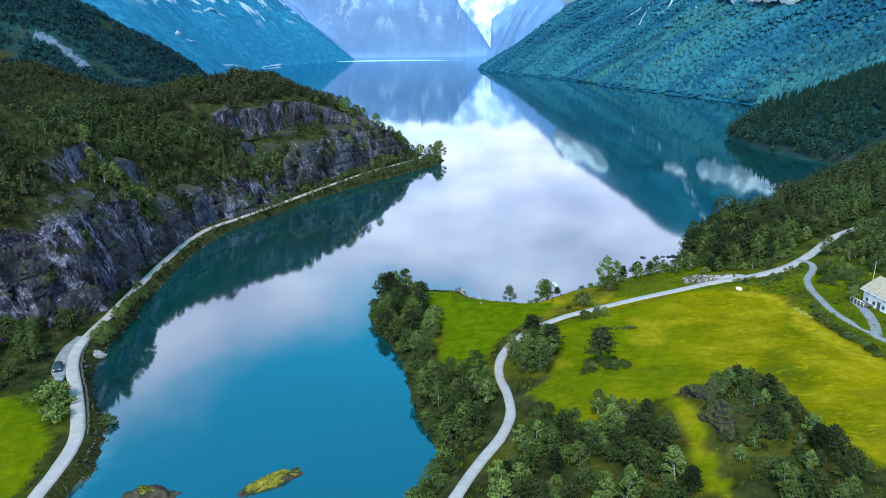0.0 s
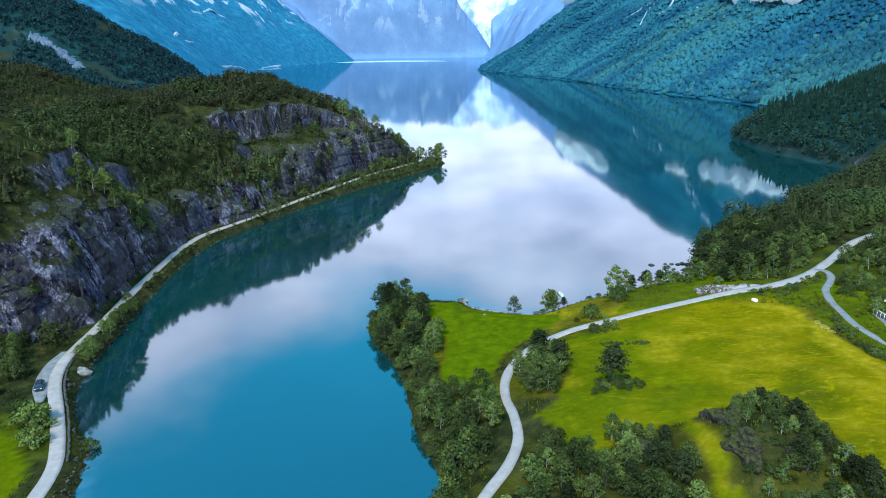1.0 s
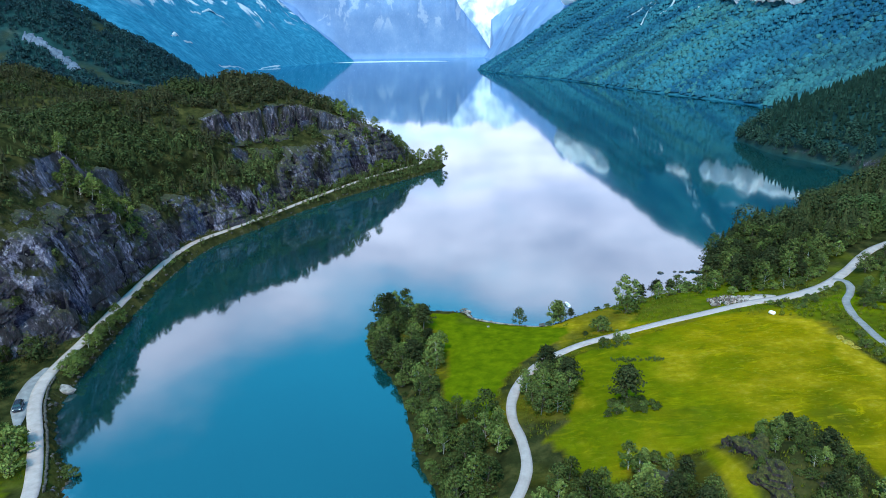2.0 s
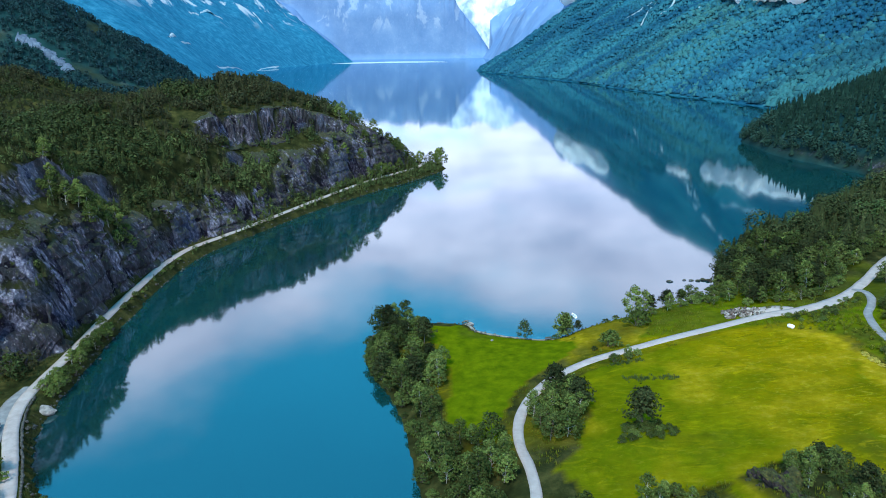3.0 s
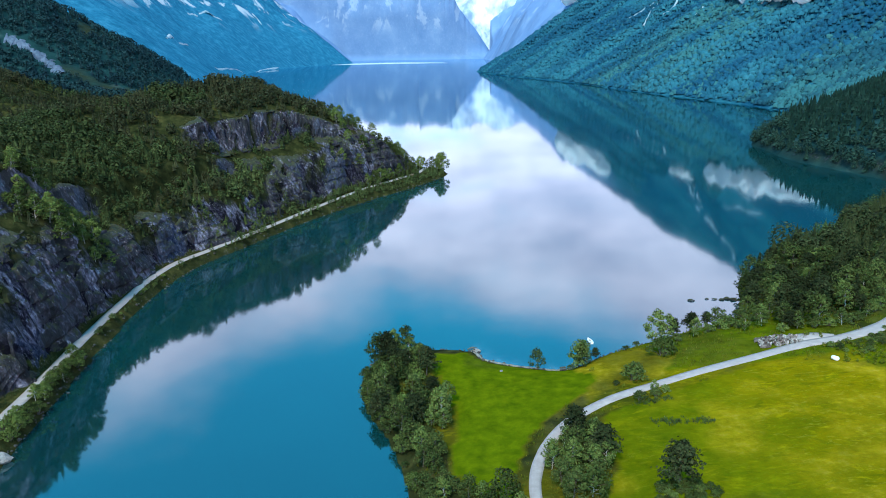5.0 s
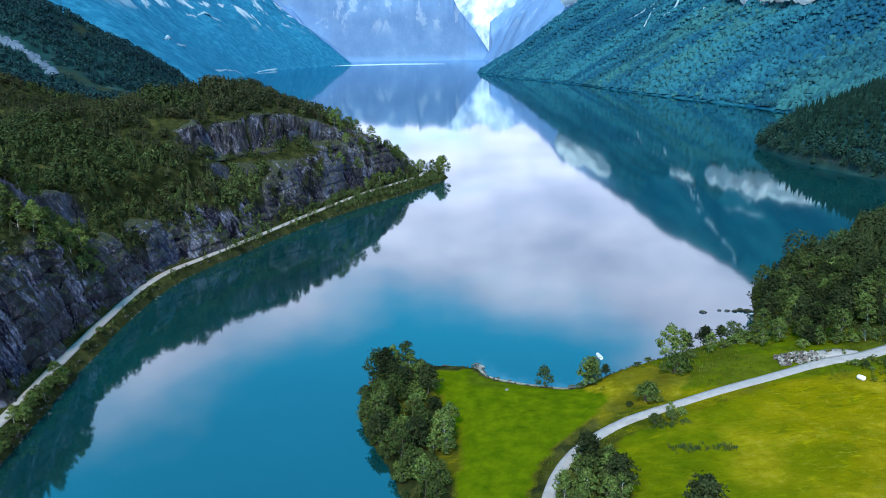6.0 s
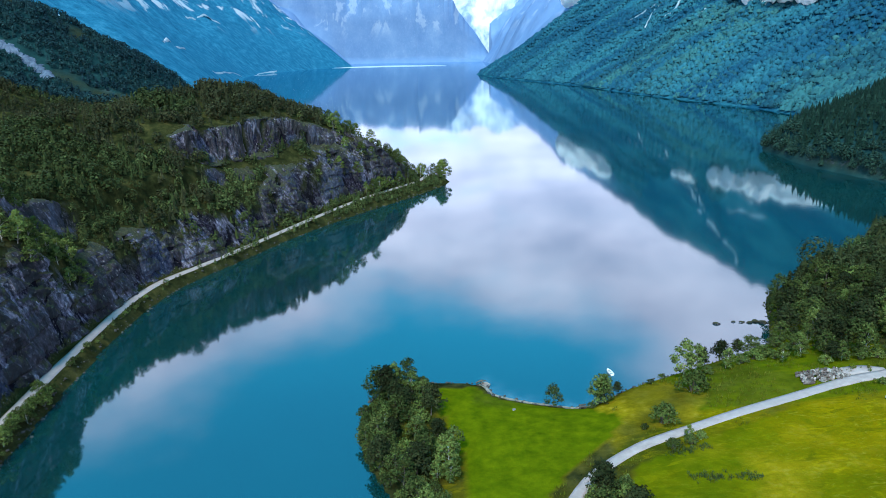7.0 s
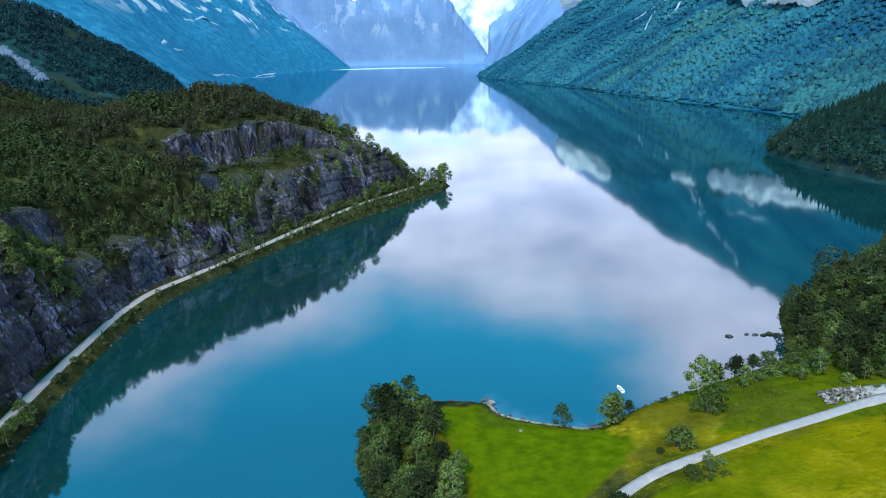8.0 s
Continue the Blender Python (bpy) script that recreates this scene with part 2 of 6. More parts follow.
def mat_water():
    m = bpy.data.materials.new("lake_water")
    m.use_nodes = True
    nt = m.node_tree
    nt.nodes.clear()
    out = make_node(nt, "ShaderNodeOutputMaterial")
    body = make_node(nt, "ShaderNodeBsdfDiffuse")
    gloss = make_node(nt, "ShaderNodeBsdfGlossy")
    gloss.inputs["Roughness"].default_value = 0.045
    gloss.inputs["Color"].default_value = (0.81, 0.92, 1.0, 1)
    mix = make_node(nt, "ShaderNodeMixShader")
    fr = make_node(nt, "ShaderNodeFresnel")
    fr.inputs["IOR"].default_value = 2.75
    geo = make_node(nt, "ShaderNodeNewGeometry")
    n = make_node(nt, "ShaderNodeTexNoise")
    n.inputs["Scale"].default_value = 0.012
    n.inputs["Detail"].default_value = 4
    ramp = make_node(nt, "ShaderNodeValToRGB")
    ramp.color_ramp.elements[0].position, ramp.color_ramp.elements[0].color = 0.35, (0.001, 0.020, 0.023, 1)
    ramp.color_ramp.elements[1].position, ramp.color_ramp.elements[1].color = 0.68, (0.001, 0.035, 0.040, 1)
    nt.links.new(geo.outputs["Position"], n.inputs["Vector"])
    nt.links.new(n.outputs[0], ramp.inputs[0])
    # the stony bed shows through in the shallows
    shoal = make_node(nt, "ShaderNodeVertexColor", layer_name="shoal")
    bed = make_node(nt, "ShaderNodeTexNoise")
    bed.inputs["Scale"].default_value = 0.25
    bed.inputs["Detail"].default_value = 5
    nt.links.new(geo.outputs["Position"], bed.inputs["Vector"])
    stones = make_node(nt, "ShaderNodeValToRGB")
    stones.color_ramp.elements[0].position, stones.color_ramp.elements[0].color = 0.42, (0.010, 0.040, 0.060, 1)
    stones.color_ramp.elements[1].position, stones.color_ramp.elements[1].color = 0.66, (0.085, 0.15, 0.19, 1)
    nt.links.new(bed.outputs[0], stones.inputs[0])
    over = make_node(nt, "ShaderNodeMixRGB")
    nt.links.new(shoal.outputs["Color"], over.inputs[0])
    nt.links.new(ramp.outputs[0], over.inputs[1])
    nt.links.new(stones.outputs[0], over.inputs[2])
    nt.links.new(over.outputs[0], body.inputs["Color"])
    # faint ripples
    w = make_node(nt, "ShaderNodeTexNoise")
    w.inputs["Scale"].default_value = 0.35
    w.inputs["Detail"].default_value = 3
    bump = make_node(nt, "ShaderNodeBump")
    bump.inputs["Strength"].default_value = 0.012
    bump.inputs["Distance"].default_value = 0.3
    nt.links.new(geo.outputs["Position"], w.inputs["Vector"])
    nt.links.new(w.outputs[0], bump.inputs["Height"])
    nt.links.new(bump.outputs[0], gloss.inputs["Normal"])
    nt.links.new(fr.outputs[0], mix.inputs[0])
    nt.links.new(body.outputs[0], mix.inputs[1])
    nt.links.new(gloss.outputs[0], mix.inputs[2])
    nt.links.new(mix.outputs[0], out.inputs[0])
    return m


def mat_leaf(name, dark, mid, light, patch=0.16, deep=(0.62, 0.66, 0.60), much=0.55):
    """Foliage: each leaf clump and each tree takes its own tone."""
    k = Mat(name, 0.8, 0.06)
    c = k.ramp(k.geo.outputs["Random Per Island"], (0.0, dark), (0.35, mid), (0.75, mid), (1.0, light))
    # a patch under 0.03 stretches into dark bands, painted shade of gullies
    tree = k.noise(patch, 3, 0.55, k.pos(0.25, 1, 0.4) if patch < 0.03 else None, 0.5)
    c = k.mix(k.step(tree, 0.38, 0.62, 0.0, much), c, k.mix(1.0, c, deep, "MULTIPLY"))
    info = make_node(k.nt, "ShaderNodeObjectInfo")
    hue = make_node(k.nt, "ShaderNodeHueSaturation")
    k.link(k.math("ADD", k.math("MULTIPLY", info.outputs["Random"], 0.85), 0.55), hue.inputs["Value"])
    k.link(k.math("ADD", k.math("MULTIPLY", info.outputs["Random"], -0.014), 0.507), hue.inputs["Hue"])
    k.link(c, hue.inputs["Color"])
    tr = make_node(k.nt, "ShaderNodeBsdfTranslucent")
    k.link(hue.outputs[0], tr.inputs["Color"])
    ms = make_node(k.nt, "ShaderNodeMixShader")
    ms.inputs[0].default_value = 0.12
    k.link(k.bsdf.outputs[0], ms.inputs[1])
    k.link(tr.outputs[0], ms.inputs[2])
    k.link(ms.outputs[0], k.nt.nodes["Material Output"].inputs[0])
    return k.done(hue.outputs[0])


def mat_plain(name, a, b, scale=2.0, rough=0.8, spec=0.3, bump=0.3, metal=0.0):
    k = Mat(name, rough, spec)
    k.bsdf.inputs["Metallic"].default_value = metal
    n = k.noise(scale, 5, 0.6)
    k.bump(k.noise(scale * 4, 4), bump, 0.05)
    return k.done(k.ramp(n, (0.3, a), (0.7, b)))


def mat_asphalt():
    k = Mat("worn_asphalt", 0.85, 0.25)
    n = k.noise(0.6, 6, 0.65)
    c = k.ramp(n, (0.3, (0.26, 0.210, 0.210)), (0.7, (0.38, 0.315, 0.315)))
    c = k.mix(k.step(k.noise(0.09, 3), 0.5, 0.68, 0, 0.5), c, (0.28, 0.25, 0.26))
    k.bump(k.noise(9, 4), 0.3, 0.02)
    return k.done(c)


ROCK, GROUND, SNOW, WATER = mat_rock(), mat_ground(), mat_snow(), mat_water()
LEAF_BIRCH = mat_leaf("birch_leaves", (0.064, 0.088, 0.024), (0.094, 0.128, 0.032), (0.160, 0.200, 0.064))
LEAF_DARK = mat_leaf("alder_leaves", (0.034, 0.047, 0.015), (0.055, 0.075, 0.021), (0.100, 0.125, 0.038))
LEAF_PINE = mat_leaf("pine_needles", (0.013, 0.019, 0.009), (0.025, 0.034, 0.013), (0.050, 0.058, 0.024))
LEAF_HEATH = mat_leaf("hill_scrub", (0.020, 0.022, 0.011), (0.032, 0.035, 0.016), (0.058, 0.059, 0.027), 0.045, (0.50, 0.60, 0.62), 0.8)
LEAF_HILL = mat_leaf("hill_birch_leaves", (0.028, 0.037, 0.014), (0.048, 0.064, 0.022), (0.096, 0.118, 0.042), 0.07, (0.55, 0.62, 0.60), 0.7)
LEAF_COPSE = mat_leaf("copse_leaves", (0.036, 0.056, 0.020), (0.062, 0.096, 0.032), (0.115, 0.160, 0.056))
# leaves across the bay carry some haze blue in their colour
LEAF_LOW = mat_leaf("headland_leaves_hazed", (0.016, 0.042, 0.034), (0.028, 0.068, 0.052), (0.062, 0.125, 0.092))
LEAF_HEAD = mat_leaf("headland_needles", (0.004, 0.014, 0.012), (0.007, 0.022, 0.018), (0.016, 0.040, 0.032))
LEAF_GRASS = mat_leaf("rough_grass", (0.060, 0.078, 0.008), (0.105, 0.122, 0.011), (0.19, 0.175, 0.025))
# spur leaves: haze mixed in as blue-green, setting them off from the hill
LEAF_SPUR = mat_leaf("spur_leaves_hazed", (0.008, 0.025, 0.030), (0.013, 0.040, 0.045), (0.028, 0.070, 0.070), 0.03, (0.55, 0.62, 0.80), 0.8)
# haze is put into these leaf colours: teal on nearer slopes, blue beyond
LEAF_HAZE_NEAR = mat_leaf("mountain_leaves_thin_haze", (0.020, 0.080, 0.100), (0.026, 0.102, 0.120), (0.036, 0.128, 0.136), 0.013, (0.25, 0.42, 0.62), 0.9)
LEAF_HAZE_FAR = mat_leaf("mountain_leaves_thick_haze", (0.014, 0.080, 0.120), (0.018, 0.096, 0.140), (0.026, 0.118, 0.164), 0.011, (0.30, 0.46, 0.66), 0.9)
BARK = mat_plain("bark", (0.05, 0.042, 0.035), (0.16, 0.14, 0.12), 3)
BIRCH_BARK = mat_plain("birch_bark", (0.16, 0.15, 0.14), (0.55, 0.53, 0.50), 2)
ASPHALT = mat_asphalt()
OLD_ASPHALT = mat_plain("old_asphalt", (0.13, 0.125, 0.135), (0.23, 0.22, 0.235), 0.7, 0.85)
STONE = mat_plain("pale_stone", (0.08, 0.07, 0.07), (0.34, 0.30, 0.29), 1.1, 0.85)


def mat_knoll():
    """Dark purple-brown rock, cracked, with dry grass and moss on its ledges."""
    k = Mat("knoll_rock", 0.88, 0.25)
    g = k.noise(1.6, 8, 0.72, k.pos(1, 1, 0.45, 30), 0.6)
    c = k.ramp(g, (0.34, (0.006, 0.004, 0.006)), (0.52, (0.028, 0.020, 0.025)), (0.62, (0.070, 0.054, 0.058)), (0.74, (0.22, 0.19, 0.19)))
    up = make_node(k.nt, "ShaderNodeSeparateXYZ")
    k.link(k.geo.outputs["Normal"], up.inputs[0])
    flat = k.math("ADD", up.outputs["Z"], k.math("MULTIPLY", k.math("SUBTRACT", k.noise(0.8, 5, 0.7), 0.5), 1.3))
    c = k.mix(k.step(flat, 0.20, 0.55), c, k.ramp(k.noise(1.8, 4, 0.7), (0.35, (0.016, 0.020, 0.006)), (0.6, (0.060, 0.058, 0.016)), (0.75, (0.17, 0.13, 0.03))))
    k.bump(g, 1.0, 0.5)
    return k.done(c)


KNOLL_ROCK = mat_knoll()
SHORE = mat_plain("wet_stone", (0.018, 0.016, 0.015), (0.085, 0.078, 0.074), 1.0, 0.7)


def mat_cloud():
    k = Mat("cloud_white", 1.0, 0.0)
    c = k.ramp(k.noise(0.02, 5), (0.3, (0.86, 0.87, 0.90)), (0.7, (0.95, 0.95, 0.96)))
    tr = make_node(k.nt, "ShaderNodeBsdfTranslucent")
    k.link(c, tr.inputs["Color"])
    ms = make_node(k.nt, "ShaderNodeMixShader")
    ms.inputs[0].default_value = 0.40
    k.link(k.bsdf.outputs[0], ms.inputs[1])
    k.link(tr.outputs[0], ms.inputs[2])
    k.link(ms.outputs[0], k.nt.nodes["Material Output"].inputs[0])
    return k.done(c)


CLOUD = mat_cloud()
BROWN_ROCK = mat_plain("brown_rock", (0.008, 0.006, 0.005), (0.062, 0.042, 0.022), 0.7, 0.8)
DRY = mat_plain("dry_moss", (0.06, 0.045, 0.010), (0.25, 0.20, 0.016), 0.9, 0.95)
WHITE = mat_plain("white_sheet", (0.74, 0.75, 0.76), (0.84, 0.84, 0.84), 1.5, 0.4)
STRAW = mat_plain("dry_hay", (0.22, 0.18, 0.025), (0.38, 0.32, 0.06), 1.6, 0.95)
PAINT = mat_plain("white_paint", (0.66, 0.67, 0.70), (0.80, 0.80, 0.81), 1.2, 0.6)
ROOF = mat_plain("tan_roof", (0.27, 0.20, 0.15), (0.42, 0.32, 0.24), 1.4, 0.8)
GLASS = mat_plain("dark_glass", (0.015, 0.02, 0.025), (0.03, 0.035, 0.04), 0.5, 0.08, 0.6, 0.0)
CAR_PAINT = mat_plain("dark_blue_paint", (0.02, 0.03, 0.05), (0.03, 0.04, 0.065), 0.6, 0.25, 0.6, 0.0)
RUBBER = mat_plain("rubber", (0.015, 0.015, 0.015), (0.03, 0.03, 0.03), 4, 0.8)
METAL = mat_plain("rim_metal", (0.45, 0.45, 0.46), (0.6, 0.6, 0.6), 3, 0.35, 0.5, 0.0, 0.9)
DARK_WOOD = mat_plain("weathered_wood", (0.05, 0.04, 0.035), (0.14, 0.12, 0.10), 3, 0.85)
# far-off stone: the blue of haze is mixed into both scree colours
SCREE = mat_plain("hazed_scree", (0.12, 0.21, 0.28), (0.36, 0.45, 0.52), 0.03, 0.9)
SLIDE = mat_plain("hazed_spur_scree", (0.030, 0.050, 0.085), (0.11, 0.15, 0.22), 0.25, 0.9)
GRAVEL = mat_plain("pale_gravel", (0.09, 0.085, 0.07), (0.28, 0.26, 0.24), 1.4, 0.9)


def mat_pile():
    k = Mat("cleared_stone", 0.85, 0.3)
    info = make_node(k.nt, "ShaderNodeObjectInfo")
    c = k.ramp(info.outputs["Random"], (0.0, (0.050, 0.032, 0.028)), (0.5, (0.15, 0.120, 0.112)), (1.0, (0.42, 0.37, 0.36)))
    c = k.mix(k.step(k.noise(2.5, 4), 0.45, 0.65, 0, 0.5), c, (0.10, 0.085, 0.08))
    k.bump(k.noise(6, 4), 0.4, 0.05)
    return k.done(c)


PILE = mat_pile()

# ---- plan: shores, roads, heights ----


def smooth_line(pts, n=6):
    """A Catmull-Rom line through pts."""
    p = np.array(pts, float)
    q = np.vstack([2 * p[0] - p[1], p, 2 * p[-1] - p[-2]])
    out = []
    for i in range(1, len(q) - 2):
        for t in np.arange(n) / n:
            a, b, c, d = q[i - 1], q[i], q[i + 1], q[i + 2]
            out.append(0.5 * (2 * b + (c - a) * t + (2 * a - 5 * b + 4 * c - d) * t * t + (3 * b - a - 3 * c + d) * t ** 3))
    out.append(p[-1])
    return np.array(out)


LEFT_SHORE = smooth_line([(-58, -400), (-59, -120), (-60, 10), (-61, 60), (-65, 98), (-63, 104), (-66, 114), (-68, 121), (-74, 128), (-82, 143), (-85, 162), (-87, 179), (-90, 208), (-91, 243), (-87, 271),
                          (-75, 299), (-60, 333), (-37, 373), (-22, 395), (-6, 420), (5, 440), (7, 453), (-4, 466), (-40, 474), (-78, 492), (-130, 570),
                          (-175, 700), (-290, 1000), (-430, 1500), (-590, 2200), (-650, 2500), (-640, 2900), (-560, 3400), (-430, 3800), (-520, 4000), (-540, 4720)])
RIGHT_SHORE = smooth_line([(20, -400), (6, -120), (-3, 10), (-6, 60), (-5, 82), (-3, 96), (0, 101), (1.5, 107), (0, 115), (-3, 123), (-7, 145), (-11, 158), (-15, 166), (-18, 177), (-17, 188), (-12, 197),
                           (-3, 198), (8, 197), (11, 192), (16, 189), (23, 186.5), (31, 185.5), (42, 193), (54, 199), (73, 208), (84, 214), (91, 227), (97, 241),
                           (104, 252), (122, 264), (152, 284), (195, 318), (238, 365), (252, 400), (248, 430), (237, 478), (241, 520), (244, 550), (266, 578), (330, 640),
                           (388, 740), (396, 871), (368, 1019), (333, 1208), (290, 1528), (203, 1865), (142, 2238), (170, 2330), (270, 2600), (330, 3300), (344, 4720)])
LAKE = np.vstack([LEFT_SHORE, RIGHT_SHORE[::-1]])
LEFT_ROAD = smooth_line([(-63, 20), (-65, 70), (-66.5, 94), (-67, 102), (-68.5, 111), (-72, 119), (-78, 130), (-85, 142), (-89, 152), (-90.5, 162), (-91.5, 179), (-93.5, 201), (-95, 228),
                         (-95.5, 250), (-93, 268), (-85, 286), (-72, 316), (-57, 350), (-37, 390), (-22, 413), (-10, 433), (-5, 452)])
RIGHT_ROAD = smooth_line([(-4, 60), (1, 80), (5, 90), (9, 98), (13, 105), (15.7, 113), (16, 122), (15.2, 130), (16, 138), (19, 146.5), (24, 154), (29, 158.5), (36, 163), (46, 167),
                          (57, 171), (70, 175), (83, 179), (95, 181), (107, 186), (120, 197), (131, 208), (141, 216), (158, 224), (180, 230)])
LANE = smooth_line([(112.5, 191.0), (114.4, 188.6), (113.2, 184), (110, 178.8), (106.2, 174.2), (104, 169.5), (102, 164), (100.5, 157), (98.8, 149), (98.5, 141), (98.6, 135), (100, 122), (104, 105)])
APRON = smooth_line([(80.8, 181.4), (84, 182.8), (88, 183.2), (92.5, 182.4)])
DRIVE = smooth_line([(107.2, 154), (105.6, 147), (102.8, 139.5), (99.2, 132.5)])
LAYBY = smooth_line([(-84.0, 134), (-86.9, 140), (-89.7, 147), (-91.8, 154), (-92.4, 161)])


def line_dist(x, y, line):
    """Distance of the points to a line, and how far along it (0 to 1) the nearest place is."""
    best = np.full(x.shape, 1e9)
    along = np.zeros(x.shape)
    n = len(line) - 1
    for i in range(n):
        ax, ay = line[i]
        bx, by = line[i + 1]
        dx, dy = bx - ax, by - ay
        t = np.clip(((x - ax) * dx + (y - ay) * dy) / (dx * dx + dy * dy + 1e-9), 0, 1)
        d = np.hypot(x - ax - t * dx, y - ay - t * dy)
        m = d < best
        best[m] = d[m]
        along[m] = (i + t[m]) / n
    return best, along


def inside(x, y, poly):
    res = np.zeros(x.shape, bool)
    px, py = poly[-1]
    for qx, qy in poly:
        c = ((qy > y) != (py > y)) & (x < (px - qx) * (y - qy) / (py - qy + 1e-12) + qx)
        res ^= c
        px, py = qx, qy
    return res


def hashed(i, j, seed):
    v = np.sin(i * 127.1 + j * 311.7 + seed * 74.7) * 43758.5453
    return v - np.floor(v)


def value_noise(x, y, seed=0):
    i, j = np.floor(x), np.floor(y)
    u, v = x - i, y - j
    u, v = u * u * (3 - 2 * u), v * v * (3 - 2 * v)
    a, b = hashed(i, j, seed), hashed(i + 1, j, seed)
    c, d = hashed(i, j + 1, seed), hashed(i + 1, j + 1, seed)
    return (a * (1 - u) + b * u) * (1 - v) + (c * (1 - u) + d * u) * v - 0.5


def fbm(x, y, size, octaves=4, seed=0):
    s, amp, out = 1.0 / size, 1.0, 0
    for o in range(octaves):
        out = out + amp * value_noise(x * s, y * s, seed + o)
        s, amp = s * 2.03, amp * 0.5
    return out


def sstep(a, b, x):
    t = np.clip((x - a) / (b - a), 0, 1)
    return t * t * (3 - 2 * t)


def bump(x, y, cx, cy, r, h):
    return h * np.exp(-((x - cx) ** 2 + (y - cy) ** 2) / (r * r))


def shore_dist(x, y):
    d1, _ = line_dist(x, y, LEFT_SHORE)
    d2, _ = line_dist(x, y, RIGHT_SHORE)
    wet = inside(x, y, LAKE)
    left = np.where(wet, d1 < d2, x < np.interp(y, [-400, 60, 200, 420, 470, 700, 1200, 2300, 3800, 4720], [-20, -35, -50, 60, 40, 100, -50, -250, -60, -100]))
    end = np.maximum(y - 4700, 0)
    d = np.where(wet, -np.minimum(np.minimum(d1, d2), 4720 - y), np.where(left, d1, d2))
    return d, left, wet, end


def back_edge(y):
    """How far behind the lower brow the upper face of the hill stands."""
    return np.interp(y, [335, 365, 388, 412], [26.5, 23.0, 15.0, 9.0])


def rock_mask(x, y, e):
    """Where the hill over the road is bare rock: 1 on the faces, 0 on ledges and slopes with plants."""
    wide = np.interp(y, [120, 150, 165, 190, 222, 232, 240, 296, 318, 336, 352, 400, 425], [7, 9, 11, 12, 8, 3, 6.5, 6.5, 5, 7, 10, 15, 7])
    n = fbm(x * 0.6 + y, e * 1.6 + x * 0.3, 11.0, 4, 57)
    m = sstep(1.5, -1.5, e - wide + 7 * n)
    upper = sstep(3.4, 1.8, np.abs(e - 16.2) + 4 * n) * sstep(190, 203, y) * sstep(262, 250, y)
    upper = np.maximum(upper, sstep(4.2, 2.0, np.abs(e - 16.2) + 5 * n) * sstep(318, 328, y) * sstep(356, 346, y))
    back = sstep(5.5, 3.0, np.abs(e - back_edge(y)) + 4 * n) * sstep(318, 328, y) * sstep(416, 406, y)
    upper = np.maximum(upper, back)
    holes = sstep(0.16, 0.27, fbm(x + y * 0.8, e * 2.2, 7.0, 3, 59)) * sstep(1.5, 4, e)
    return np.clip(np.maximum(m, upper) - holes, 0, 1) * (e > -1)


def cliff_edge(y):
    return np.interp(y, [100, 130, 150, 180, 300, 318, 340, 400, 430, 480], [52, 50, 33, 7.5, 7.0, 8, 12, 15, 14, 14])


def plain_right(x, y):
    return np.maximum(5 + 0.093 * (x - 12) - 0.05 * (y - 122), 1.3)


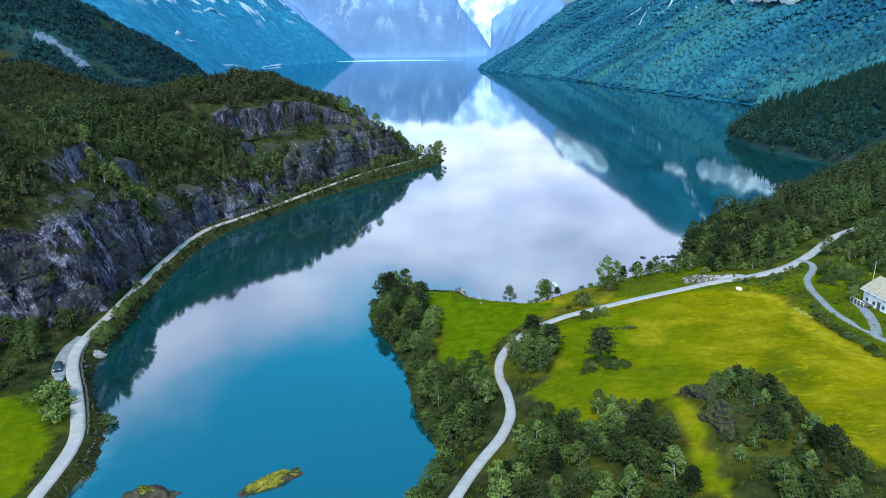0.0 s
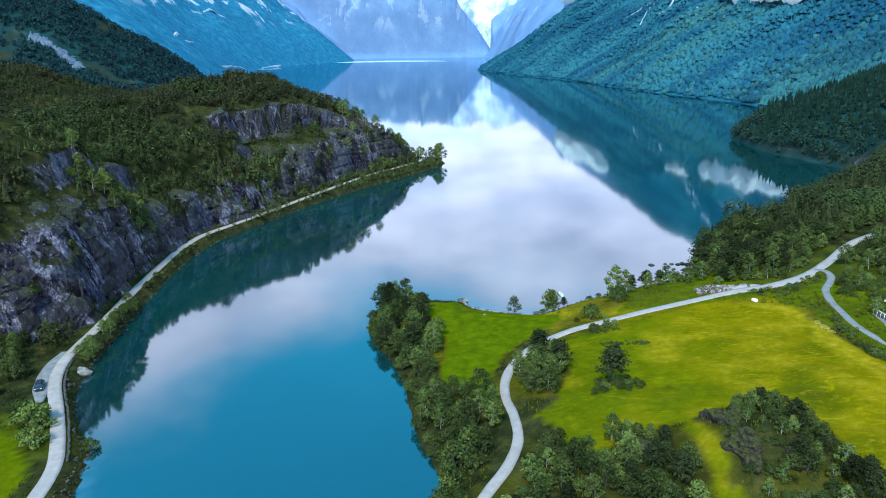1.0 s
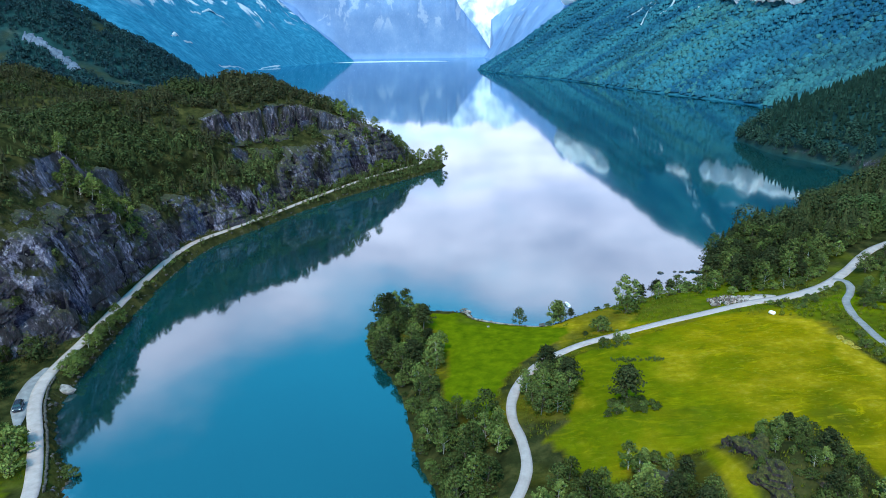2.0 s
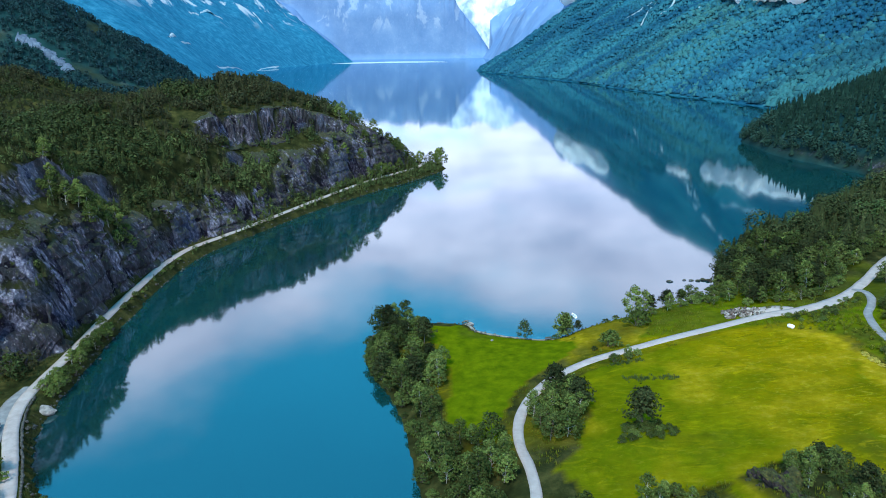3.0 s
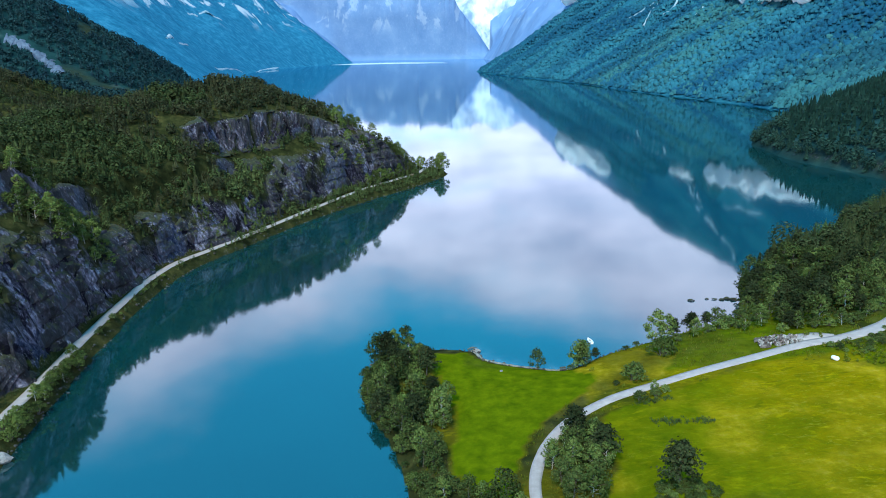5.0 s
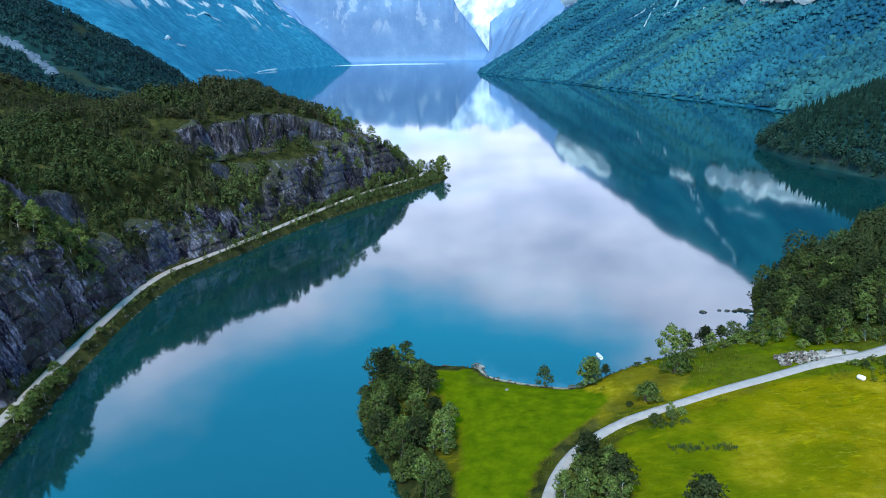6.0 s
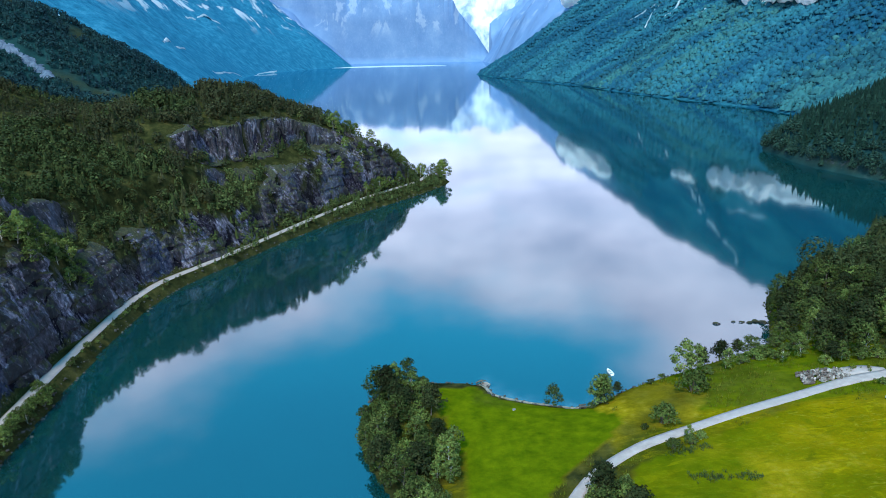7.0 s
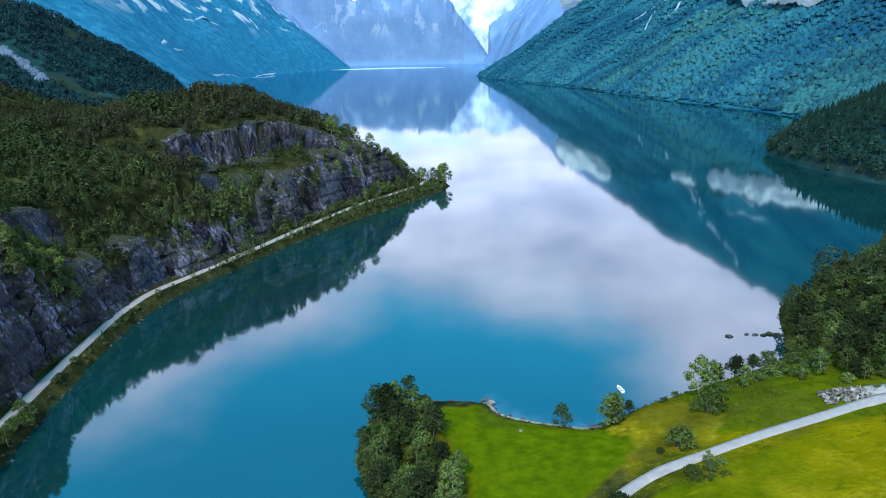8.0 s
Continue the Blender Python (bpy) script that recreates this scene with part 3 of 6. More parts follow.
def height(x, y, rough=True):
    """Height of the land over the lake."""
    x, y = np.asarray(x, float), np.asarray(y, float)
    d, left, wet, end = shore_dist(x, y)
    D = np.maximum(d, 0)
    # meadow side
    zr = plain_right(x, y) * (1 - np.exp(-D / 6.0))
    zr = zr + 0.14 * np.maximum(x - 140, 0) * sstep(0, 60, D)
    zr = zr + bump(x, y, 53, 102, 9.5, 6.5) + bump(x, y, 37, 128.5, 4.5, 1.6) + bump(x, y, 28, 92, 10, 2.0) + bump(x, y, -6, 186, 9, 1.5)
    head = 12 * (1 - np.exp(-D / 11)) + 0.40 * D
    w = sstep(385, 455, y) * sstep(230, 250, x)
    zr = zr * (1 - w) + head * w
    # right mountainside
    near = 0.60 * np.minimum(D, 300) + 0.95 * np.maximum(D - 300, 0)
    steep = 1.35 * np.minimum(D, 320) + 0.86 * np.maximum(D - 320, 0)
    far = sstep(2250, 2600, y)
    mr = near * (1 - far) + steep * far
    mr = 2600 * (1 - np.exp(-mr / 2600))
    w = sstep(640, 860, y)
    zr = zr * (1 - w) + mr * w
    # cliff side
    dc = cliff_edge(y)
    hc = np.interp(y, [120, 165, 188, 222, 236, 300, 318, 340, 360, 388, 412, 480], [16, 23, 26, 25, 16, 16, 15, 17, 19, 23, 27, 26])
    bench = 2.8 * (1 - np.exp(-D / 2.2))
    e = D - dc
    hill = bench + hc * (1 - (1 - np.clip(e / 9.0, 0, 1)) ** 2.6) + np.interp(y, [222, 250], [0.85, 0.50]) * np.clip(e - 4.5, 0, 19) + 0.30 * np.clip(e - 23, 0, 38) + np.interp(y, [188, 205, 255, 280, 322, 345], [0, 6.5, 7.5, 8, 7, 0]) * sstep(13.5, 18, e)
    hill = hill + np.interp(y, [305, 322, 335, 365, 388, 412], [0, 6, 13, 13, 8, 0]) * sstep(-2, 2, e - back_edge(y) + 3 * fbm(x, y, 12.0, 3, 15))
    hill = hill + bump(x, y, -112, 438, 50, 12.5) - bump(x, y, -195, 400, 50, 17) - bump(x, y, -165, 455, 50, 10) + 13 * sstep(-215, -280, x)
    cap = np.hypot(x + 2, y - 455)
    hill = np.minimum(hill, 3.0 + 0.62 * np.maximum(cap - 12, 0))
    hill = hill * sstep(640, 470, y) + 14 * (1 - np.exp(-D / 40)) * sstep(470, 640, y)
    spur = np.clip(28 + 0.68 * (-205 - x), 0, 600)
    spur = spur * np.exp(-((y - 700) / np.where(y < 700, 150, 95)) ** 2) * sstep(0, 60, D)
    hill = np.maximum(hill, spur)
    ml = 0.86 * D
    ml = 2200 * (1 - np.exp(-ml / 2200))
    w = sstep(850, 1350, y)
    zl = hill * (1 - w) + ml * w
    z = np.where(left, zl, zr)
    # head of the valley
    crown = np.interp(x, [-900, -560, -330, -120, 60, 120, 365, 420], [620, 440, 425, 440, 425, 395, 95, 20])
    z = np.where(y > 4715, np.maximum(np.where((x > -560) & (x < 400), 0, z), crown * sstep(4715, 4840, y)), z)
    if rough:
        hi = np.clip(z / 60, 0, 1)
        amp = np.where(y > 640, np.clip(z * 0.22, 0, 60), hi * 5.0 * sstep(3, 25, D))
        z = z + amp * fbm(x, y, np.where(y > 640, 130.0, 26.0), 5, 3)
        z = z + np.where(left, 0.35, 1.0) * np.where(y > 1000, np.clip(z * 0.5, 0, 90), 0) * fbm(x * 0.22 + 0.1 * y, y, np.where(y > 2300, 240.0, 120.0), 4, 9)
        z = z + 0.35 * fbm(x, y, 7.0, 3, 5) * sstep(2, 10, D)
    # roads lie level across their width
    for line, half in ((LEFT_ROAD, 1.7), (RIGHT_ROAD, 1.6), (LANE, 1.4), (LAYBY, 2.4), (DRIVE, 1.4), (APRON, 1.8)):
        near_road = (np.abs(x) < 250) & (y < 480) & (d > -6)
        if near_road.any() and rough:
            dr, al = line_dist(x[near_road], y[near_road], line)
            zr_line = road_height(line)
            target = np.interp(al, np.linspace(0, 1, len(line)), zr_line)
            wgt = 1 - sstep(half + 0.4, half + 3.2, dr)
            zz = z[near_road]
            z[near_road] = zz * (1 - wgt) + (target - 0.06) * wgt
    return np.where(wet, np.maximum(-14, 0.28 * d) - 0.15, np.maximum(z, 0.05 + 0.25 * np.clip(D, 0, 1.2)))


def road_height(line):
    if line is LAYBY:
        return np.full(len(line), 2.66)
    if line is LEFT_ROAD:
        return np.full(len(line), 2.7) + 1.3 * sstep(300, 420, line[:, 1])
    z = plain_right(line[:, 0], line[:, 1]) * 0.98
    return np.maximum(np.convolve(np.pad(z, 4, mode="edge"), np.ones(9) / 9, "valid"), 1.6)


def flat_mesh(name, V, F, material, smooth=False):
    """A mesh from an array of corners and an array of faces that all have the same number of corners."""
    me = bpy.data.meshes.new(name)
    V, F = np.asarray(V, np.float32), np.asarray(F, np.int32)
    me.vertices.add(len(V))
    me.vertices.foreach_set("co", V.ravel())
    me.loops.add(F.size)
    me.loops.foreach_set("vertex_index", F.ravel())
    me.polygons.add(len(F))
    me.polygons.foreach_set("loop_start", np.arange(len(F), dtype=np.int32) * F.shape[1])
    me.polygons.foreach_set("use_smooth", np.full(len(F), smooth))
    me.materials.append(material)
    me.update(calc_edges=True)
    me.validate()
    return me


def grid_faces(nx, ny):
    i = np.arange(nx - 1)[None, :] + np.arange(ny - 1)[:, None] * nx
    return np.stack([i, i + 1, i + 1 + nx, i + nx], -1).reshape(-1, 4)


def spread(lo, a, b, hi, step, grow):
    mid = list(np.arange(a, b, step))
    out, s = [b], step
    while out[-1] < hi:
        s = min(s * grow, 46)
        out.append(out[-1] + s)
    back, s = [a], step
    while back[-1] > lo:
        s = min(s * grow, 90)
        back.append(back[-1] - s)
    return np.array(back[:0:-1] + mid + out)


def part(name, me, parent=None, label=""):
    ob = new(name, me)
    if parent is not None:
        ob.parent = parent
    if label:
        ob["label"] = label
    return ob


def build_ground():
    xs = spread(-2600, -128, 150, 2800, 1.5, 1.024)
    ys = spread(-300, 76, 262, 4940, 1.5, 1.021)
    X, Y = np.meshgrid(xs, ys)
    x, y = X.ravel(), Y.ravel()
    z = height(x, y)
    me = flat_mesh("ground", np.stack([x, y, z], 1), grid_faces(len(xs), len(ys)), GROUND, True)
    d, left, wet, end = shore_dist(x, y)
    gx = np.gradient(z.reshape(X.shape), xs, axis=1).ravel()
    gy = np.gradient(z.reshape(X.shape), ys, axis=0).ravel()
    slope = np.hypot(gx, gy)
    jit = fbm(x, y, 9.0, 4, 11)
    cover = np.zeros((len(x), 4), np.float32)
    meadow = inside(x + 2 * jit, y + 2 * jit, np.array(FIELD)) | inside(x + 2 * jit, y, np.array(LEFT_FIELD))
    lush = inside(x + 1.5 * jit, y + 1.5 * jit, np.array(SHORE_FIELD))
    cover[:, 0] = np.where(meadow | lush, 1.0, 0.0) + np.where(~left & (y < 240) & (x < 130), np.where((x > 30) & (y > 158) & (x < 100), 0.75, np.where((y < 128) | (d < 9), 0.0, 0.25)) + np.where((d < 9) & (x < 6), 0, 0.6) * jit, 0)
    yard = inside(x + 3 * jit, y + 3 * jit, np.array(LANE_FIELD))
    cover[:, 0] = np.where(left & (d < 16) & (y < 132), np.maximum(cover[:, 0], 0.30 + 0.9 * jit), cover[:, 0])
    cover[:, 0] = np.where(yard, 0.75 + 0.6 * jit, cover[:, 0])
    cover[:, 2] = np.where(lush, 1.0, np.where(yard, 0.85, np.where(meadow & ~left, 0.6 * sstep(76, 48, x + 14 * jit), 0.0))) + np.where(left | (x > 50) & (y > 172), 0.8, 0)
    e_hill = d - cliff_edge(y)
    rocky = np.where(left & (y < 460), rock_mask(x, y, e_hill) * (y > 120), np.clip((slope - 0.95) / 0.5, 0, 1)) * (y < 640) + np.clip((slope - 1.5) / 0.6, 0, 1) * (y >= 640) * 0.25
    rocky = rocky + sstep(np.where(left & (y < 150), 2.6, 1.2), 0.4, d) * (d > -3) * (y < 380) * np.where(left, np.where(y < 150, 0.9, 0.35), np.where(x > 6, 1, 0.25)) + np.where(left & (y > 560) & (y < 800), np.clip(4 * fbm(x, y, 40.0, 4, 21) - 1.1, 0, 1), 0)
    cover[:, 1] = np.clip(rocky, 0, 1)
    cover[:, 3] = np.where(inside(x + 5 * jit, y + 5 * jit, np.array(DRY_FIELD)), 0.62 + 0.5 * jit, 0) + np.where(inside(x, y, np.array(FIELD)), np.clip(1.2 * jit - 0.1, 0, 0.5), 0)
    worn = sstep(3.2, 1.0, line_dist(x, y, WORN)[0] + 2.5 * jit) * ~left * (y < 176) * (y > 80)
    cover[:, 3] = np.maximum(cover[:, 3], 0.75 * worn)
    # zone picks a haze tint by distance: teal, far blue, pale blue, dark blue-green
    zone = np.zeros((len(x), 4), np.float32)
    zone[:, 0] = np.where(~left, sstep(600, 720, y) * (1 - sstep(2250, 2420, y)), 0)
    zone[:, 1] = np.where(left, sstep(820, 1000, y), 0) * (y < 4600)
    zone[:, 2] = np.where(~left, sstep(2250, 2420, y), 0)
    # high slopes swap the pale haze tint for forest, to suit their reflection
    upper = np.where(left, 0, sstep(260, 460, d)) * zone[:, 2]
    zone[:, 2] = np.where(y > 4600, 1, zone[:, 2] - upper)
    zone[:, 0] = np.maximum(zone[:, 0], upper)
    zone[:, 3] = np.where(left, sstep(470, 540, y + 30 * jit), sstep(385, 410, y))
    for nm, data in (("cover", np.clip(cover, 0, 1)), ("zone", np.clip(zone, 0, 1))):
        at = me.color_attributes.new(nm, "FLOAT_COLOR", "POINT")
        at.data.foreach_set("color", data.ravel().astype(np.float32))
    ob = new("ground", me)
    tagged(ob, "valley floor, green meadow and steep forested mountainsides", "ground", kind="structure")


FIELD = [(20, 121), (23, 110), (30, 106), (36, 113), (45, 112), (44, 96), (42, 84), (46, 80), (47, 100), (48, 113), (56, 117), (65, 113), (68, 98), (72, 80), (102, 76), (95, 110),
         (91.5, 135), (92, 152), (91, 163), (84, 169), (78, 171.5), (70, 171.5), (48, 163.5), (33, 157), (28, 149), (30, 138), (25, 126)]
SHORE_FIELD = [(1, 142), (4, 158), (2, 172), (-3, 192), (6, 195), (13, 189), (24, 184.5), (32, 183), (36, 175), (30, 166), (22, 158), (16, 149), (12.5, 139), (13, 132), (8, 134)]
DRY_FIELD = [(32, 183.5), (36, 179), (33, 170), (26, 160.5), (29, 161), (38, 167), (49, 171), (53, 178), (49, 188), (41, 190), (36, 186)]
LANE_FIELD = [(92, 173), (100, 178), (112, 181), (122, 180), (130, 170), (124, 152), (112, 126), (100, 112), (94, 112), (93, 140), (94, 158), (90, 166)]
WORN = smooth_line([(84, 167.5), (89.5, 162.5), (90.6, 155), (90.2, 147), (89.0, 138), (89.4, 128), (92, 112), (96, 95)])
LEFT_FIELD = [(-71, 60), (-71, 100), (-74, 112), (-82, 122), (-92, 128), (-110, 128), (-120, 60)]
build_ground()


def build_water():
    xs = np.concatenate([np.arange(-900, -100, 50), np.arange(-100, 110, 2.5), np.arange(110, 720, 50)])
    ys = np.concatenate([np.arange(-420, 60, 60), np.arange(60, 260, 2.5), np.arange(260, 4730, 90), [4730]])
    X, Y = np.meshgrid(xs, ys)
    x, y = X.ravel(), Y.ravel()
    me = flat_mesh("water", np.stack([x, y, np.zeros(X.size)], 1), grid_faces(len(xs), len(ys)), WATER, True)
    d = np.maximum(-shore_dist(x, y)[0], 0)
    reach = np.where(x > 0, 5.0, 4.0)
    shoal = 0.8 * np.clip(1 - d / reach, 0, 1) * ((x > 9) & (x < 33) & (y > 180) & (y < 206) | (x < -50) & (y < 120) & (y > 60))
    col = np.repeat(shoal[:, None], 4, 1).astype(np.float32)
    at = me.color_attributes.new("shoal", "FLOAT_COLOR", "POINT")
    at.data.foreach_set("color", col.ravel())
    tagged(new("water", me), "still turquoise glacier lake mirroring mountains and clouds", "lake", kind="structure")


build_water()


def build_snow_peak():
    """A snow-covered peak behind the gap at the head of the valley."""
    xs, zs = np.linspace(-60, 760, 90), np.linspace(0, 1, 40)
    X, S = np.meshgrid(xs, zs)
    top = 520 + 120 * fbm(X, X * 0, 160.0, 4, 31) - 0.12 * np.abs(X - 420)
    Z = S * top
    Y = 4880 + 70 * S + 26 * fbm(X, Z, 90.0, 5, 33)
    front = grid_faces(90, 40)
    V = np.stack([X.ravel(), Y.ravel(), Z.ravel()], 1)
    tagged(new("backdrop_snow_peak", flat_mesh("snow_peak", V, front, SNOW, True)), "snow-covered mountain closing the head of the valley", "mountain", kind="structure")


build_snow_peak()


def build_cliff():
    """Broken rock faces above the shore road, a finer skin over the steep slope."""
    ln = LEFT_SHORE
    keep = (ln[:, 1] > 120) & (ln[:, 1] < 440) & (ln[:, 0] < 5)
    ln = ln[keep]
    seg = np.hypot(*np.diff(ln, axis=0).T)
    s = np.concatenate([[0], np.cumsum(seg)])
    S = np.arange(0, s[-1], 0.62)
    cx, cy = np.interp(S, s, ln[:, 0]), np.interp(S, s, ln[:, 1])
    k = np.ones(41) / 41
    cx, cy = np.convolve(np.pad(cx, 20, mode="edge"), k, "valid"), np.convolve(np.pad(cy, 20, mode="edge"), k, "valid")
    tx, ty = np.gradient(cx), np.gradient(cy)
    n = np.hypot(tx, ty)
    nx, ny = -ty / n, tx / n
    dc = cliff_edge(cy)
    rows = np.concatenate([np.linspace(-0.9, 0, 3)[:-1], np.linspace(0, 5.6, 40), np.arange(6.0, 35, 0.6)])
    U, E = np.meshgrid(np.arange(len(S)), rows)
    dd = dc[U] + E
    x, y = cx[U] + nx[U] * dd, cy[U] + ny[U] * dd
    z = height(x.ravel(), y.ravel()).reshape(x.shape)
    along = S[U]
    lean = along + z * 0.35
    f = fbm(lean, z * 0.55, 15.0, 4, 41) * 4.6 - 1.5 * np.abs(fbm(lean + 40, z * 0.5, 6.0, 4, 43)) + 0.5
    slab = (along * 0.8 + z * 0.9 + 7 * fbm(along, z, 14.0, 3, 44)) / 6.5
    f = f + 1.5 * (np.mod(slab, 1.0) - 0.5) * sstep(-0.1, 0.25, fbm(along, z, 24.0, 2, 48))
    blocks = np.floor((lean + 4 * fbm(along, z, 9.0, 2, 7)) / 2.6)
    f = f + (hashed(blocks, np.floor(z / 7.5 + blocks * 0.37), 5) - 0.5) * 1.2
    shelf = z + 2.0 * fbm(along, z, 16.0, 2, 45)
    f = f - 0.9 * sstep(0.55, 1.0, np.mod(shelf / 5.4, 1.0)) + fbm(along, z, 1.6, 2, 46) * 0.5
    edge = rock_mask(x, y, E) * sstep(-0.9, -0.2, E) * sstep(35, 33, E)
    out = (0.75 + f * 0.8) * edge - 1.5 * (1 - edge)
    face = np.maximum(sstep(11, 6.0, E), sstep(7, 4, np.abs(E - back_edge(y))) * sstep(312, 325, y) * sstep(416, 406, y))
    x, y = x - nx[U] * out * face, y - ny[U] * out * face
    z = z + out * (1 - face) * 0.75 + 0.3 * fbm(along, E, 3.0, 3, 47) * edge
    V = np.stack([x.ravel(), y.ravel(), z.ravel()], 1)
    me = flat_mesh("cliff", V, grid_faces(len(S), len(rows)), ROCK, False)
    tagged(new("cliff", me), "dark streaked grey cliff face above the lakeside road", "cliff", kind="structure")


build_cliff()


def ribbon(name, line, z, half, material, label, crown=0.05, thick=0.5, res=1.2):
    """A road: a slightly cambered strip with edges that go down into the ground. half may vary along it."""
    seg = np.hypot(*np.diff(line, axis=0).T)
    s = np.concatenate([[0], np.cumsum(seg)])
    S = np.arange(0, s[-1], res)
    cx, cy, cz = np.interp(S, s, line[:, 0]), np.interp(S, s, line[:, 1]), np.interp(S, s, z)
    hw = np.interp(S / s[-1], np.linspace(0, 1, len(half)), half)
    hw = hw + 0.12 * fbm(S, S * 0, 4.0, 3, 51)
    tx, ty = np.gradient(cx), np.gradient(cy)
    n = np.hypot(tx, ty)
    nx, ny = -ty / n, tx / n
    V = []
    for o, dz in ((-1.0, -thick), (-1.0, 0.02), (-0.45, crown), (0, crown * 1.4), (0.45, crown), (1.0, 0.02), (1.0, -thick)):
        V.append(np.stack([cx + nx * hw * o, cy + ny * hw * o, cz + 0.04 + dz], 1))
    V = np.stack(V, 1).reshape(-1, 3)
    me = flat_mesh(name, V, grid_faces(7, len(S)), material, True)
    tagged(new(name, me), label, "road", kind="structure")


ribbon("road_1", LEFT_ROAD, road_height(LEFT_ROAD), [1.35, 1.35, 1.4, 1.45, 1.4, 1.35, 1.35, 1.35], ASPHALT, "narrow grey asphalt road under the cliff along the lake")
ribbon("road_2", RIGHT_ROAD, road_height(RIGHT_ROAD), [1.0, 1.0, 1.0, 1.0, 1.05, 1.1, 1.1, 1.25, 1.7, 1.35, 1.4, 1.7, 1.7], ASPHALT, "narrow grey road winding round the green meadow")
ribbon("road_3", LANE, road_height(LANE), [1.0, 0.95, 0.9, 0.9], OLD_ASPHALT, "gravel lane leading down to the house")
ribbon("layby", LAYBY, road_height(LAYBY), [0.5, 1.8, 1.9, 1.5, 0.5], OLD_ASPHALT, "grey paved lay-by beside the lakeside road")
ribbon("driveway", DRIVE, road_height(DRIVE), [1.1, 1.2, 1.1], OLD_ASPHALT, "dark grey driveway running from the lane to the house")
ribbon("road_apron", APRON, road_height(APRON) - 0.03, [0.6, 1.7, 1.7, 0.6], ASPHALT, "widened grey road edge beside the stone heap")

# ---- trees ----
rng = np.random.default_rng(7)


def leaf_quads(centres, size, rs, out=None):
    """Small four-cornered leaf clumps at the centres, facing roughly the way out is."""
    n = len(centres)
    nrm = rs.normal(size=(n, 3)) * (0.45 if out is not None else 1.0)
    if out is not None:
        nrm = nrm + out
    nrm /= np.linalg.norm(nrm, axis=1)[:, None] + 1e-9
    a = np.cross(nrm, rs.normal(size=(n, 3)))
    a /= np.linalg.norm(a, axis=1)[:, None] + 1e-9
    b = np.cross(nrm, a)
    s = (size * rs.uniform(0.6, 1.35, n))[:, None]
    c = np.asarray(centres)
    V = np.stack([c - a * s, c - b * s * 0.62, c + a * s, c + b * s * 0.62], 1).reshape(-1, 3)
    return V, np.arange(4 * n).reshape(-1, 4)


def tube(points, radii, sides=5):
    """A bent, tapering tube."""
    p = np.asarray(points, float)
    V, F = [], []
    for i, (q, r) in enumerate(zip(p, radii)):
        t = p[min(i + 1, len(p) - 1)] - p[max(i - 1, 0)]
        t /= np.linalg.norm(t) + 1e-9
        u = np.cross(t, (0.3, 1, 0.2))
        u /= np.linalg.norm(u) + 1e-9
        w = np.cross(t, u)
        for k in range(sides):
            a = 2 * math.pi * k / sides
            V.append(q + r * (math.cos(a) * u + math.sin(a) * w))
    for i in range(len(p) - 1):
        for k in range(sides):
            F.append((i * sides + k, i * sides + (k + 1) % sides, (i + 1) * sides + (k + 1) % sides, (i + 1) * sides + k))
    return np.array(V), np.array(F)


def joined(pieces):
    V, F, n = [], [], 0
    for v, f in pieces:
        V.append(v)
        F.append(np.asarray(f) + n)
        n += len(v)
    return np.vstack(V), np.vstack(F)


